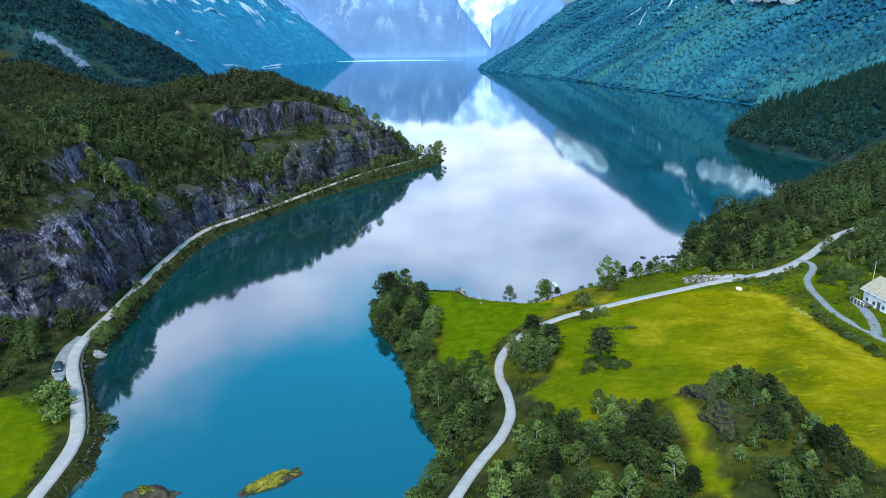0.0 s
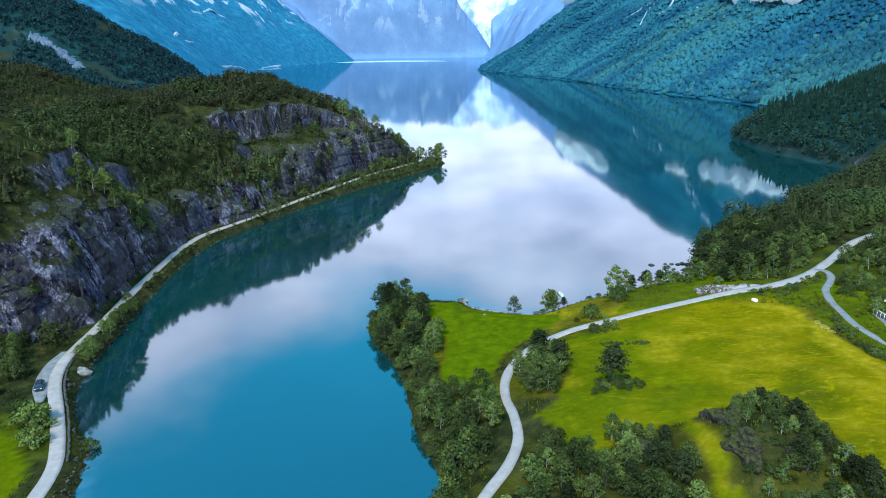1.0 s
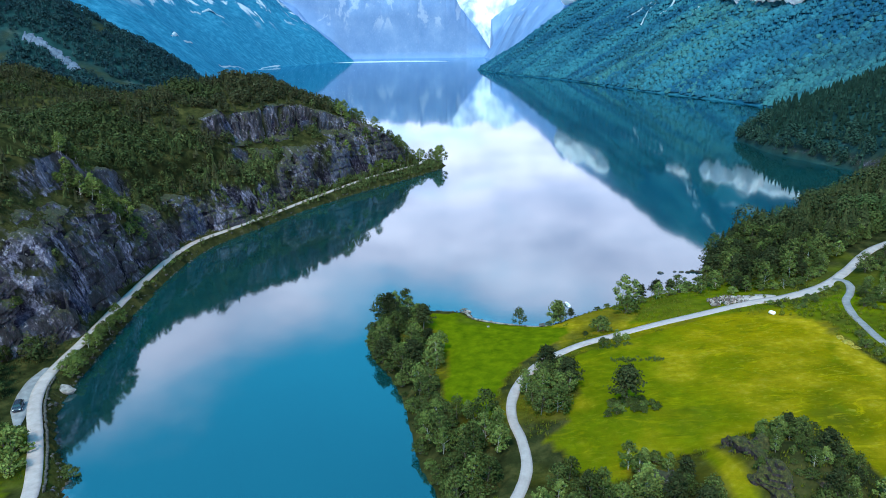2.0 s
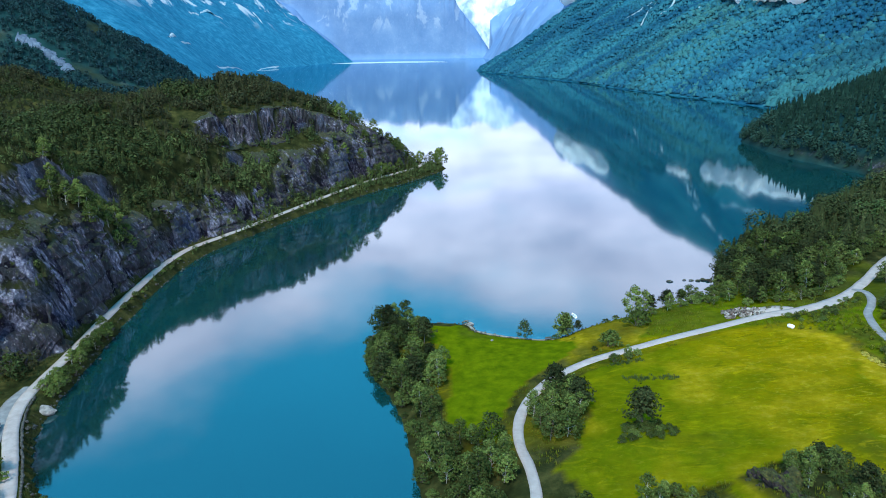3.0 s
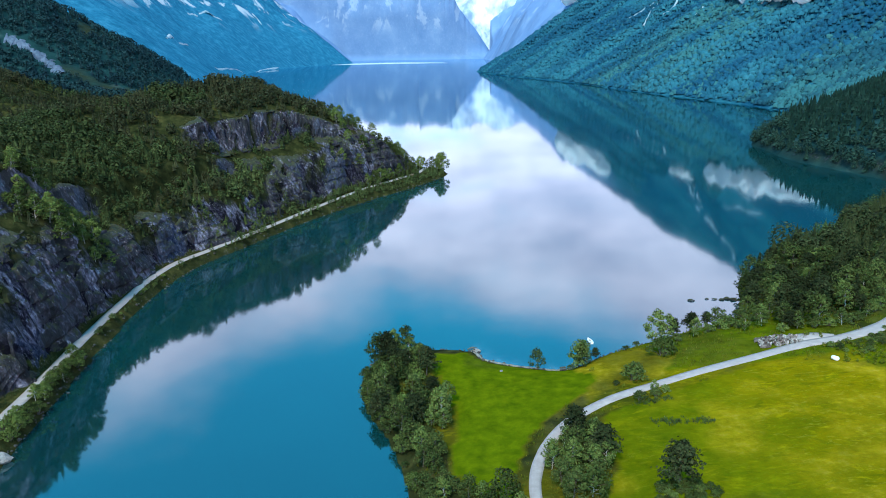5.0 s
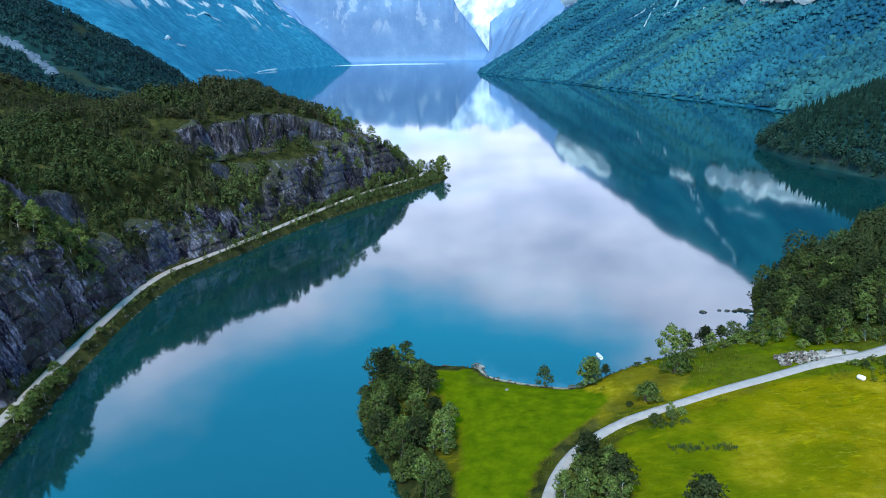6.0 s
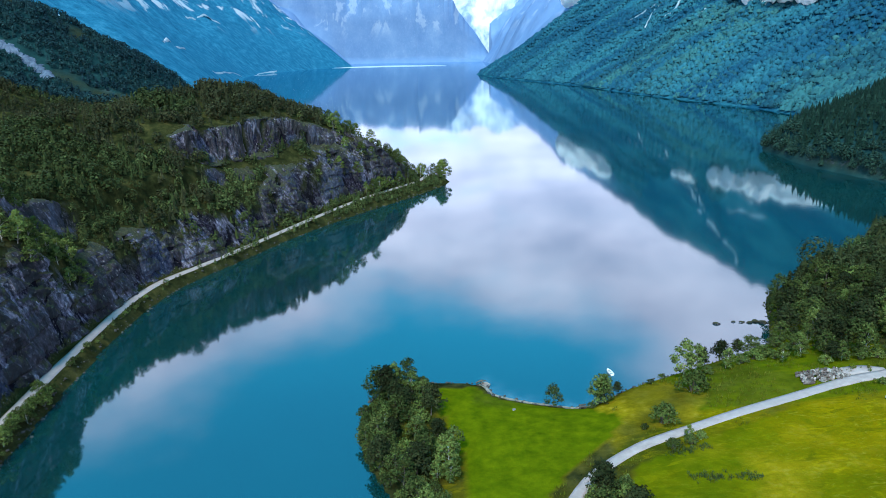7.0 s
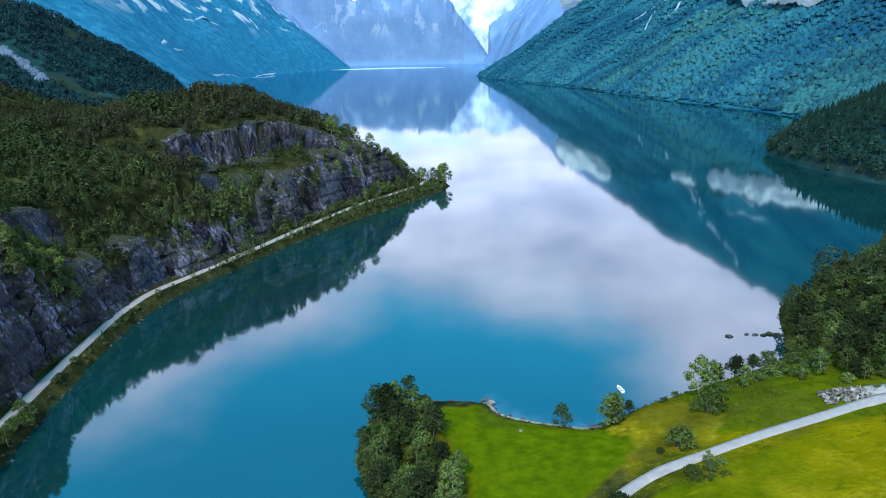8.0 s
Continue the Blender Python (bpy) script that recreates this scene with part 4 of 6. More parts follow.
def tree_shape(kind, seed):
    """Wood and leaves of one tree, 1 m high: corners and faces of each."""
    rs = np.random.default_rng(seed)
    wood, cents = [], []
    lean = rs.normal(0, 0.03, 2)
    spine = lambda h: np.array([lean[0] * h + 0.02 * math.sin(5 * h + seed), lean[1] * h + 0.02 * math.cos(4 * h + seed), h])

    def lobe(c, r, m):
        """One rounded clump of leaves, ragged and hollow, with a few loose twigs."""
        v = rs.normal(size=(m, 3))
        v /= np.linalg.norm(v, axis=1)[:, None] + 1e-9
        v[:, 2] = np.where(v[:, 2] < -0.35, v[:, 2] * 0.4, v[:, 2])
        far = rs.uniform(0.70, 1.05, m) + (rs.uniform(0, 1, m) > 0.88) * rs.uniform(0, 0.35, m)
        cents.append(c + v * (r * far)[:, None] * (1, 1, 0.82))

    if kind in ("birch", "alder"):
        top = 0.93
        wood.append(tube([spine(h) for h in np.linspace(-0.05, top, 7)], np.linspace(0.016, 0.004, 7)))
        n, wide = (20, 0.30) if kind == "birch" else (19, 0.36)
        for i in range(n):
            f = (i + 0.5) / n
            h = 0.20 + 0.72 * f
            r = wide * math.sin(math.pi * min(1, 0.26 + 0.74 * f)) ** 0.8 * rs.uniform(0.5, 1.05)
            a = i * 2.4 + rs.uniform(-0.5, 0.5)
            c = spine(h) + np.array([r * math.cos(a), r * math.sin(a), rs.uniform(-0.02, 0.05)])
            if r > 0.1:
                s = spine(max(0.12, h - 0.16))
                wood.append(tube([s, (s + c) / 2 + (0, 0, 0.02), c], [0.005, 0.003, 0.0015], 4))
            lobe(c, rs.uniform(0.085, 0.13) if kind == "birch" else rs.uniform(0.11, 0.17), 52)
        leaf = 0.033
    elif kind == "shrub":
        for i in range(15):
            a, r = i * 2.4, 0.62 * math.sqrt((i + 0.4) / 15) * rs.uniform(0.8, 1.1)
            h = (0.86 - 0.62 * (r / 0.62) ** 2) * rs.uniform(0.75, 1.1)
            c = np.array([r * math.cos(a), r * math.sin(a), max(0.16, h)])
            wood.append(tube([(0.1 * math.cos(a), 0.1 * math.sin(a), -0.08), c * (0.5, 0.5, 0.6), c], [0.02, 0.013, 0.005], 4))
            lobe(c, rs.uniform(0.15, 0.24), 52)
        leaf = 0.061
    elif kind == "pine":
        wood.append(tube([spine(h) for h in np.linspace(-0.05, 0.95, 7)], np.linspace(0.026, 0.006, 7)))
        for i in range(44):
            f = (i + 0.5) / 44
            h = 0.32 + 0.65 * f
            r = 0.40 * (1.02 - f) ** 0.45 * rs.uniform(0.6, 1.1)
            a = i * 2.4 + rs.uniform(-0.4, 0.4)
            s = spine(h)
            c = s + np.array([r * math.cos(a), r * math.sin(a), 0.02])
            wood.append(tube([s, c], [0.008, 0.002], 4))
            for q in np.linspace(0.45, 1.05, 3):
                cents.append(s + (c - s) * q + rs.normal(size=(13, 3)) * (0.05, 0.05, 0.022))
        leaf = 0.036
    else:
        wood.append(tube([spine(h) for h in np.linspace(-0.05, 0.99, 5)], np.linspace(0.020, 0.002, 5)))
        for i in range(70):
            f = (i + 0.5) / 70
            h = 0.10 + 0.88 * f
            r = 0.21 * (1.02 - f) ** 0.9 * rs.uniform(0.7, 1.12)
            a = i * 2.4 + rs.uniform(-0.3, 0.3)
            s = spine(h)
            for q in (0.4, 0.75, 1.0):
                cents.append(s + np.array([r * q * math.cos(a), r * q * math.sin(a), -0.05 * q]) + rs.normal(size=(4, 3)) * 0.012)
        leaf = 0.032
    out = []
    for c in cents:
        m = c.mean(0)
        o = (c - m) / (np.abs(c - m).max() + 1e-9) + 0.5 * np.array([m[0], m[1], 0]) / (math.hypot(m[0], m[1]) + 0.05) + (0, 0, 0.45)
        out.append(o / (np.linalg.norm(o, axis=1)[:, None] + 1e-9))
    return joined(wood), leaf_quads(np.vstack(cents), leaf, rs, np.vstack(out))


LEAVES = {"birch": LEAF_BIRCH, "alder": LEAF_DARK, "shrub": LEAF_BIRCH, "pine": LEAF_PINE, "spruce": LEAF_PINE, "dark_shrub": LEAF_DARK}
TREE_LABEL = {"birch": "young green birch tree with a pale slender trunk", "alder": "dense dark green alder tree near the shore",
              "shrub": "rounded light green leafy shrub", "dark_shrub": "low dark green leafy shrub", "pine": "dark green pine tree with layered boughs", "spruce": "dark pointed spruce tree"}
TREE_MESH = {}


def plant(kind, x, y, tall, group, z=None, label=""):
    """One tree of its own: trunk and crown under an empty at its base."""
    var = int(rng.integers(0, 3))
    key = (kind, var)
    if key not in TREE_MESH:
        (wv, wf), (lv, lf) = tree_shape("shrub" if kind == "dark_shrub" else kind, 10 * len(TREE_MESH) + 3)
        TREE_MESH[key] = (flat_mesh("trunk", wv, wf, BIRCH_BARK if kind == "birch" else BARK, True), flat_mesh("crown", lv, lf, LEAVES[kind]))
    shrub = "shrub" in kind
    root = new("shrub" if shrub else kind + "_tree")
    if z is None:
        z = float(height(np.array([x]), np.array([y]))[0])
    turn, wide = rng.uniform(0, 360), tall * rng.uniform(0.88, 1.15)
    root.matrix_world = pose(x, y, z - 0.05, 0, 0, turn) @ Matrix.Diagonal((wide, wide, tall, 1))
    part("stem" if shrub else "trunk", TREE_MESH[key][0], root)
    part("crown", TREE_MESH[key][1], root)
    tagged(root, label or TREE_LABEL[kind], "shrub" if shrub else "tree", group)
    return root


def grove(poly, n, kinds, tall, group, gap=2.2):
    """Trees of their own, scattered in a stretch of the plan and kept apart."""
    poly = np.array(poly, float)
    lo, hi = poly.min(0), poly.max(0)
    done = []
    for _ in range(n * 30):
        if len(done) >= n:
            break
        p = rng.uniform(lo, hi)
        if not inside(p[:1], p[1:], poly)[0] or any(math.hypot(p[0] - q[0], p[1] - q[1]) < gap for q in done):
            continue
        done.append(p)
    if done:
        P = np.array(done)
        zs = height(P[:, 0], P[:, 1])
        for (x, y), z in zip(P, zs):
            if z < 0.1:
                continue
            kind = kinds[int(rng.integers(0, len(kinds)))]
            h = rng.uniform(*tall) * (0.5 if "shrub" in kind else 1.0)
            plant(kind, float(x), float(y), h, group, float(z))


MIXED = ("birch", "alder", "alder", "birch", "dark_shrub")
grove([(-17, 168), (-16.5, 188), (-12, 195.5), (-5, 195), (-2, 184), (1, 172), (2, 161), (-9, 159.5)], 42, ("alder", "birch", "pine", "dark_shrub", "alder", "shrub"), (3.6, 8.0), "trees on the wooded point", 2.1)
grove([(-10, 159), (2, 160), (0, 150), (-1, 142), (5, 136), (12, 131), (13, 122), (12, 114), (7, 106), (2.5, 104), (2.5, 115), (-1, 126), (-5, 143)], 46, MIXED, (4.0, 7.5), "trees between the road and the water", 2.1)
grove([(1, 100), (6, 103), (2, 92), (-2, 84), (-4, 88), (-1.5, 97)], 12, ("dark_shrub", "birch", "shrub"), (2.5, 5.0), "trees between the road and the water", 1.8)
grove([(19, 130), (19, 143), (22.5, 149), (26, 152), (29, 149), (28, 138), (24.5, 128)], 24, ("alder", "birch", "pine", "birch", "dark_shrub"), (3.4, 6.8), "trees beside the road bend", 2.2)
grove([(18.5, 108), (21.5, 109), (28, 104), (32, 110), (39, 111), (41, 103), (40, 92), (42, 82), (30, 74), (12, 76), (10, 90), (15, 101)], 80, MIXED + ("pine", "shrub"), (3.2, 6.3), "trees below the meadow", 2.1)
grove([(55, 113), (58, 114), (63, 111), (65.5, 98), (67, 84), (58, 74), (52, 78), (54.5, 92), (54.5, 104)], 52, ("birch", "pine", "dark_shrub", "alder", "dark_shrub"), (2.6, 5.4), "trees on the rocky knoll", 2.2)
grove([(32.5, 126), (34, 130.5), (40.5, 131), (43, 128), (40, 125.5)], 32, ("dark_shrub", "dark_shrub", "shrub"), (1.9, 3.0), "shrubs on the grassy mound", 0.8)
plant("pine", 37.2, 129.2, 7.8, "", label="lone dark pine tree on a scrubby mound in the meadow")
# shore of the small bay
for kind, x, y, h in (("alder", 23.4, 185.2, 5.6), ("birch", 33.0, 186.0, 7.4), ("birch", 35.0, 186.8, 6.6), ("alder", 34.4, 185.2, 4.8), ("dark_shrub", 31.2, 183.2, 1.5), ("pine", 38.8, 190.6, 3.2),
                      ("shrub", 42.0, 170.0, 4.2), ("birch", 44.5, 164.0, 3.0), ("shrub", 52.3, 182.0, 5.2), ("birch", 54.0, 192.0, 9.0), ("birch", 57.5, 194.0, 7.0),
                      ("pine", 61.4, 200.0, 4.8), ("pine", 66.6, 202.6, 5.4), ("pine", 71.5, 204.0, 4.2), ("shrub", 74.0, 196.0, 3.2), ("dark_shrub", 50.0, 194.5, 1.6), ("dark_shrub", 46.5, 191.5, 1.4),
                      ("dark_shrub", 40.6, 160.8, 2.4), ("dark_shrub", 44.0, 161.6, 2.0), ("shrub", 46.5, 163.4, 1.8), ("dark_shrub", 38.0, 169.0, 1.3)):
    plant(kind, x, y, h, "trees along the bay")
grove([(56, 188), (62, 196), (72, 203), (80, 208), (86, 212), (86, 196), (78, 190), (70, 194), (64, 188)], 15, ("birch", "shrub", "dark_shrub", "alder"), (3.5, 6.5), "trees along the bay", 2.4)
grove([(84, 186), (86, 212), (92, 226), (98, 240), (108, 244), (118, 230), (122, 212), (112, 196), (100, 190)], 84, ("alder", "pine", "spruce", "birch", "alder", "alder"), (4.0, 9.2), "trees of the lakeside wood", 2.6)
grove([(104, 150), (108, 165), (112, 180), (124, 190), (134, 200), (128, 178), (118, 160), (112, 158)], 26, ("dark_shrub", "alder", "shrub", "birch"), (2.2, 5.0), "shrubs beside the lane", 2.4)
grove([(94.5, 118), (93.5, 140), (96, 152), (94.8, 152), (92, 138), (92.5, 118)], 12, ("dark_shrub", "shrub"), (2.4, 4.6), "shrubs beside the lane", 1.8)
grove([(108, 193), (117, 202), (127, 211.5), (138, 221), (146, 228), (132, 232), (120, 222), (110, 206)], 34, ("alder", "birch", "alder", "shrub"), (4.0, 7.5), "trees of the lakeside wood", 2.3)
grove([(119, 190), (128, 198), (138, 206), (150, 214), (160, 208), (148, 192), (130, 182)], 30, ("birch", "alder", "shrub"), (3.6, 6.5), "trees of the lakeside wood", 2.5)
grove([(93, 170), (100, 176), (108, 181.5), (110.5, 184), (106, 184.5), (96, 179), (88, 176.5), (86, 173.5)], 24, ("shrub", "dark_shrub"), (1.6, 3.0), "shrubs beside the lane", 1.5)
grove([(106, 168), (110, 176), (114, 181), (120, 180), (117, 168), (111, 162)], 20, ("shrub", "dark_shrub", "shrub"), (2.0, 4.6), "shrubs beside the lane", 1.8)
# shrubs leaning over the water round the point
edge_line = RIGHT_SHORE[(RIGHT_SHORE[:, 1] > 84) & (RIGHT_SHORE[:, 1] < 197) & (RIGHT_SHORE[:, 0] < 4)]
for i in range(0, len(edge_line) - 1, 2):
    px, py = edge_line[i]
    plant(("dark_shrub", "shrub", "dark_shrub")[i % 3], float(px + 1.4 + 0.5 * math.sin(i)), float(py), 2.2 + 0.9 * math.sin(i * 1.7), "shrubs round the wooded point")
grove([(54.6, 108), (54, 113.6), (60, 113.5), (61, 108)], 10, ("pine", "birch", "birch", "dark_shrub"), (3.0, 5.2), "trees on the rocky knoll", 1.7)
for x, y, h in ((-80.4, 125.8, 5.6), (-76.4, 118.6, 4.6), (-86.8, 132.0, 2.4)):
    plant("shrub", x, y, h, "shrubs beside the field", label="large rounded green shrub between field and road")
grove([(47.5, 108), (50, 110.5), (54, 109), (54.5, 92), (52, 84), (48.5, 90)], 34, ("dark_shrub", "dark_shrub", "birch"), (1.6, 3.4), "shrubs on the rocky knoll", 1.3)
plant("dark_shrub", -67.2, 121.2, 2.9, "", label="brownish green shrub on the bank of the lake")
# light green shrubs along the far edge of the road bend
for i, (x, y) in enumerate(((82.6, 187.0), (86.6, 188.0), (90.6, 187.6), (94.0, 187.6), (96.8, 187.0), (99.6, 188.6), (102.6, 190.0), (105.4, 191.4), (108.6, 193.6), (111.8, 196.4))):
    plant(("shrub", "birch", "shrub")[i % 3], x, y, (2.3, 4.4, 3.0)[i % 3] + 0.4 * math.sin(i * 2.2), "shrubs along the road bend")
grove([(-102, 218), (-99, 240), (-114, 244), (-119, 226), (-112, 210)], 34, ("birch", "shrub", "birch"), (4.5, 8.0), "birches in the hollow of the hill", 2.4)
# lakeside road
grove([(-85.6, 158), (-87.8, 158), (-89.2, 176), (-90.6, 196), (-89.3, 196), (-87.2, 178)], 26, ("shrub", "shrub", "dark_shrub", "birch"), (3.4, 5.8), "shrubs between road and lake", 1.2)
grove([(-92.6, 204), (-91, 206), (-92.3, 240), (-91, 256), (-92.3, 256), (-93.2, 232)], 10, ("dark_shrub", "shrub"), (1.6, 2.8), "shrubs between road and lake", 2.0)
grove([(-93, 132), (-97, 150), (-99, 168), (-106, 172), (-128, 150), (-128, 131)], 44, ("alder", "birch", "dark_shrub", "alder"), (4.0, 7.5), "trees at the foot of the cliff", 2.3)
for k, (x, y) in enumerate(((1, 444), (4, 447), (2, 452), (-2, 456), (5, 451), (-7, 459), (-14, 452), (-9, 445), (-17, 440), (-22, 446), (-25, 433))):
    plant(("birch", "alder")[k % 3 == 0], x, y, 7.5 + 1.1 * math.sin(k * 2.1) + (3.4 if k in (1, 4, 2) else 0), "trees on the cape", max(1.0, float(height(np.array([float(x)]), np.array([float(y)]))[0])))

grove([(-50, 386), (-33, 400), (-16, 424), (-9, 441), (-20, 447), (-34, 430), (-56, 402)], 30, ("birch", "alder", "birch"), (5.5, 9.0), "trees on the cape", 2.6)


# ---- woods too many to count ----


def small_tree(kind, seed, n):
    """Corners and faces (about n, three-sided) of a tree 1 m high: ragged fans of foliage, with loose clumps where n is large."""
    rs = np.random.default_rng(seed)
    V, F = [], []

    def clump(c, nrm, size):
        u = np.cross(nrm, rs.normal(size=3))
        u /= np.linalg.norm(u)
        w = np.cross(nrm, u)
        k = len(V)
        for q in range(3):
            V.append(c + size * (math.cos(q * 2.094) * u + math.sin(q * 2.094) * w))
        F.append((k, k + 1, k + 2))

    if kind == "tuft":
        for i in range(n):
            a = i * 2.4 + rs.uniform(-0.6, 0.6)
            d, e = np.array([math.cos(a), math.sin(a), 0]), np.array([-math.sin(a), math.cos(a), 0])
            b = d * rs.uniform(0.1, 0.9)
            k = len(V)
            V.extend([b + e * 0.13, b - e * 0.13, b + d * 0.35 * rs.uniform(0, 1) + (0, 0, rs.uniform(0.6, 1.1))])
            F.append((k, k + 1, k + 2))
    elif kind == "dome":
        sides = 5 if n < 40 else 7
        rings = ((0.34, 0.88), (0.62, 0.58), (0.70, 0.18))
        V.append(np.array([0, 0, 1.04]))
        for j, (r, z) in enumerate(rings):
            for q in range(sides):
                b = 2 * math.pi * (q + 0.5 * j) / sides + rs.uniform(-0.2, 0.2)
                g = r * rs.uniform(0.6, 1.35)
                V.append(np.array([g * math.cos(b), g * math.sin(b), z * rs.uniform(0.72, 1.2)]))
        for q in range(sides):
            q2 = (q + 1) % sides
            F.append((0, 1 + q, 1 + q2))
            for j in (0, 1):
                a, b = 1 + j * sides, 1 + (j + 1) * sides
                F.append((a + q, b + q, a + q2))
                F.append((a + q2, b + q, b + q2))
    elif kind == "spruce":
        sides = 6 if n < 40 else 9
        tiers = max(3, n // sides)
        X, Y, Z = np.eye(3)
        for i in range(tiers):
            f = i / tiers
            r = 0.22 * (1 - f) ** 0.85 * rs.uniform(0.85, 1.15)
            k = len(V)
            V.append(np.array([0, 0, min(1.0, 0.16 + 0.84 * f + 1.5 / tiers)]))
            turn = rs.uniform(0, 6.28)
            for q in range(sides):
                b = turn + 2 * math.pi * q / sides
                g = r * (rs.uniform(0.45, 0.7) if q % 2 else rs.uniform(0.95, 1.25))
                V.append(np.array([g * math.cos(b), g * math.sin(b), 0.06 + 0.84 * f - 0.02 * (q % 2 == 0)]))
            for q in range(sides):
                F.append((k, k + 1 + q, k + 1 + (q + 1) % sides))
    else:
        for i in range(n):
            f = (i + 0.5) / n
            a = i * 2.4 + rs.uniform(-0.6, 0.6)
            z = -0.85 + 1.8 * f
            r = math.sqrt(max(0.05, 1 - min(1, z * z))) * rs.uniform(0.6, 1.12)
            nrm = np.array([r * math.cos(a), r * math.sin(a), z * 0.9 + 0.35]) + rs.normal(size=3) * 0.3
            c = np.array([0.36 * r * math.cos(a), 0.36 * r * math.sin(a), 0.55 + 0.42 * z * rs.uniform(0.85, 1.1)])
            clump(c, nrm / np.linalg.norm(nrm), rs.uniform(0.65, 1.2) * 0.82 / math.sqrt(n))
    return np.array(V), np.array(F)


def wood(name, label, x, y, tall, kinds, leaves, material, seed, smooth=False):
    """One object of many small trees standing at x, y."""
    z = height(x, y)
    keep = z > 0.4
    x, y, z, tall = x[keep], y[keep], z[keep], tall[keep]
    rs = np.random.default_rng(seed)
    protos = [small_tree(k, seed + i, leaves) for i, k in enumerate(kinds)]
    pick = rs.integers(0, len(protos), len(x))
    V, F, base = [], [], 0
    for i, (pr, pf) in enumerate(protos):
        m = pick == i
        if not m.any():
            continue
        a = rs.uniform(0, 6.28, m.sum())
        c, s = np.cos(a), np.sin(a)
        wide = tall[m] * rs.uniform(0.8, 1.25, m.sum())
        vx = (pr[None, :, 0] * c[:, None] - pr[None, :, 1] * s[:, None]) * wide[:, None] + x[m][:, None]
        vy = (pr[None, :, 0] * s[:, None] + pr[None, :, 1] * c[:, None]) * wide[:, None] + y[m][:, None]
        vz = pr[None, :, 2] * tall[m][:, None] + z[m][:, None] - 0.1
        V.append(np.stack([vx, vy, vz], -1).reshape(-1, 3))
        F.append((pf[None] + (base + np.arange(m.sum()) * len(pr))[:, None, None]).reshape(-1, 3))
        base += m.sum() * len(pr)
    me = flat_mesh(name, np.vstack(V), np.vstack(F), material, smooth)
    tagged(new(name, me), label, "trees", kind="stuff")


def scatter(x0, x1, y0, y1, gap, seed, rule):
    """Jittered places gap apart where rule(x, y, d, left, slope) holds."""
    rs = np.random.default_rng(seed)
    X, Y = np.meshgrid(np.arange(x0, x1, gap), np.arange(y0, y1, gap))
    x = X.ravel() + rs.uniform(-0.5, 0.5, X.size) * gap
    y = Y.ravel() + rs.uniform(-0.5, 0.5, X.size) * gap
    d, left, wet, _ = shore_dist(x, y)
    e = 1.5
    slope = np.hypot(height(x + e, y) - height(x - e, y), height(x, y + e) - height(x, y - e)) / (2 * e)
    keep = rule(x, y, d, left, slope) & ~wet
    return x[keep], y[keep], rs


def off_road(x, y, gap=4.0):
    ok = np.ones(x.shape, bool)
    for line in (LEFT_ROAD, RIGHT_ROAD, LANE):
        ok &= line_dist(x, y, line)[0] > gap
    return ok


# the hill over the cliff: pine and birch scrub, thin in places
x, y, rs = scatter(-330, 5, 130, 490, 2.9, 71, lambda x, y, d, left, s: left & (d > 9) & (rock_mask(x, y, d - cliff_edge(y)) < 0.35) & off_road(x, y, 3.2) & (fbm(x, y, 22.0, 3, 61) > -0.34) & ~((y < 160) & (x > -128)))
t = rs.uniform(2.0, 5.6, len(x)) * (0.75 + 0.7 * np.clip(fbm(x, y, 30.0, 2, 63) + 0.35, 0, 1))
green = fbm(x, y, 30.0, 3, 65) > 0.12
wood("hill_scrub", "brownish green pine and birch scrub over the rocky hill", x[~green], y[~green], t[~green], ("round", "spruce", "round", "spruce"), 54, LEAF_HEATH, 81)
wood("hill_birches", "light green birches in the hollows of the hill", x[green], y[green], t[green] * 1.1, ("round", "round", "spruce"), 58, LEAF_HILL, 83)
# bushes on ledges and along the road under the cliff
x, y, rs = scatter(-130, 5, 180, 460, 1.9, 73, lambda x, y, d, left, s: left & (d > 0.7) & off_road(x, y, 2.0) & (((d > 9) & (rock_mask(x, y, d - cliff_edge(y)) < 0.5) & (d < 34) & (fbm(x, y, 7.0, 3, 67) > 0.0)) | ((d < 14) & (y > 290) & (fbm(x, y, 9.0, 2, 69) > -0.12)) | ((d < 6) & (fbm(x, y, 6.0, 2, 68) > -0.14))))
wood("ledge_bushes", "green bushes on the cliff ledges and along the road edge", x, y, rs.uniform(0.9, 3.0, len(x)) * (1 + 1.0 * (y > 290) * rs.uniform(0.2, 1, len(x))) * np.where(shore_dist(x, y)[0] < 6, 0.75, 1.0), ("round", "round", "spruce"), 50, LEAF_HILL, 85)
# the wood behind the road bend and round the bay
RW = np.array([(100, 244), (112, 250), (235, 365), (262, 372), (222, 232), (150, 232), (128, 214), (118, 232)])
x, y, rs = scatter(98, 420, 196, 385, 3.6, 75, lambda x, y, d, left, s: ~left & (d > 1) & inside(x, y, RW) & off_road(x, y, 4))
conif = fbm(x, y, 26.0, 3, 70) > -0.02
t = 5.5 + 7.5 * rs.uniform(0, 1, len(x)) ** 1.7
wood("spruce_wood", "dark spruces of the wood beside the bay", x[conif], y[conif], t[conif] * 1.05, ("spruce", "spruce", "spruce", "round"), 330, LEAF_PINE, 87)
wood("birch_wood", "green birches of the wood beside the bay", x[~conif], y[~conif], t[~conif] * 0.92, ("round", "round", "spruce"), 360, LEAF_COPSE, 89)
x, y, rs = scatter(118, 200, 120, 236, 3.6, 76, lambda x, y, d, left, s: (x > 118 + 0.30 * (y - 150)) & off_road(x, y, 4.5) & ~((x < 122) & (y < 165)) & (fbm(x, y, 18.0, 2, 70) > -0.2))
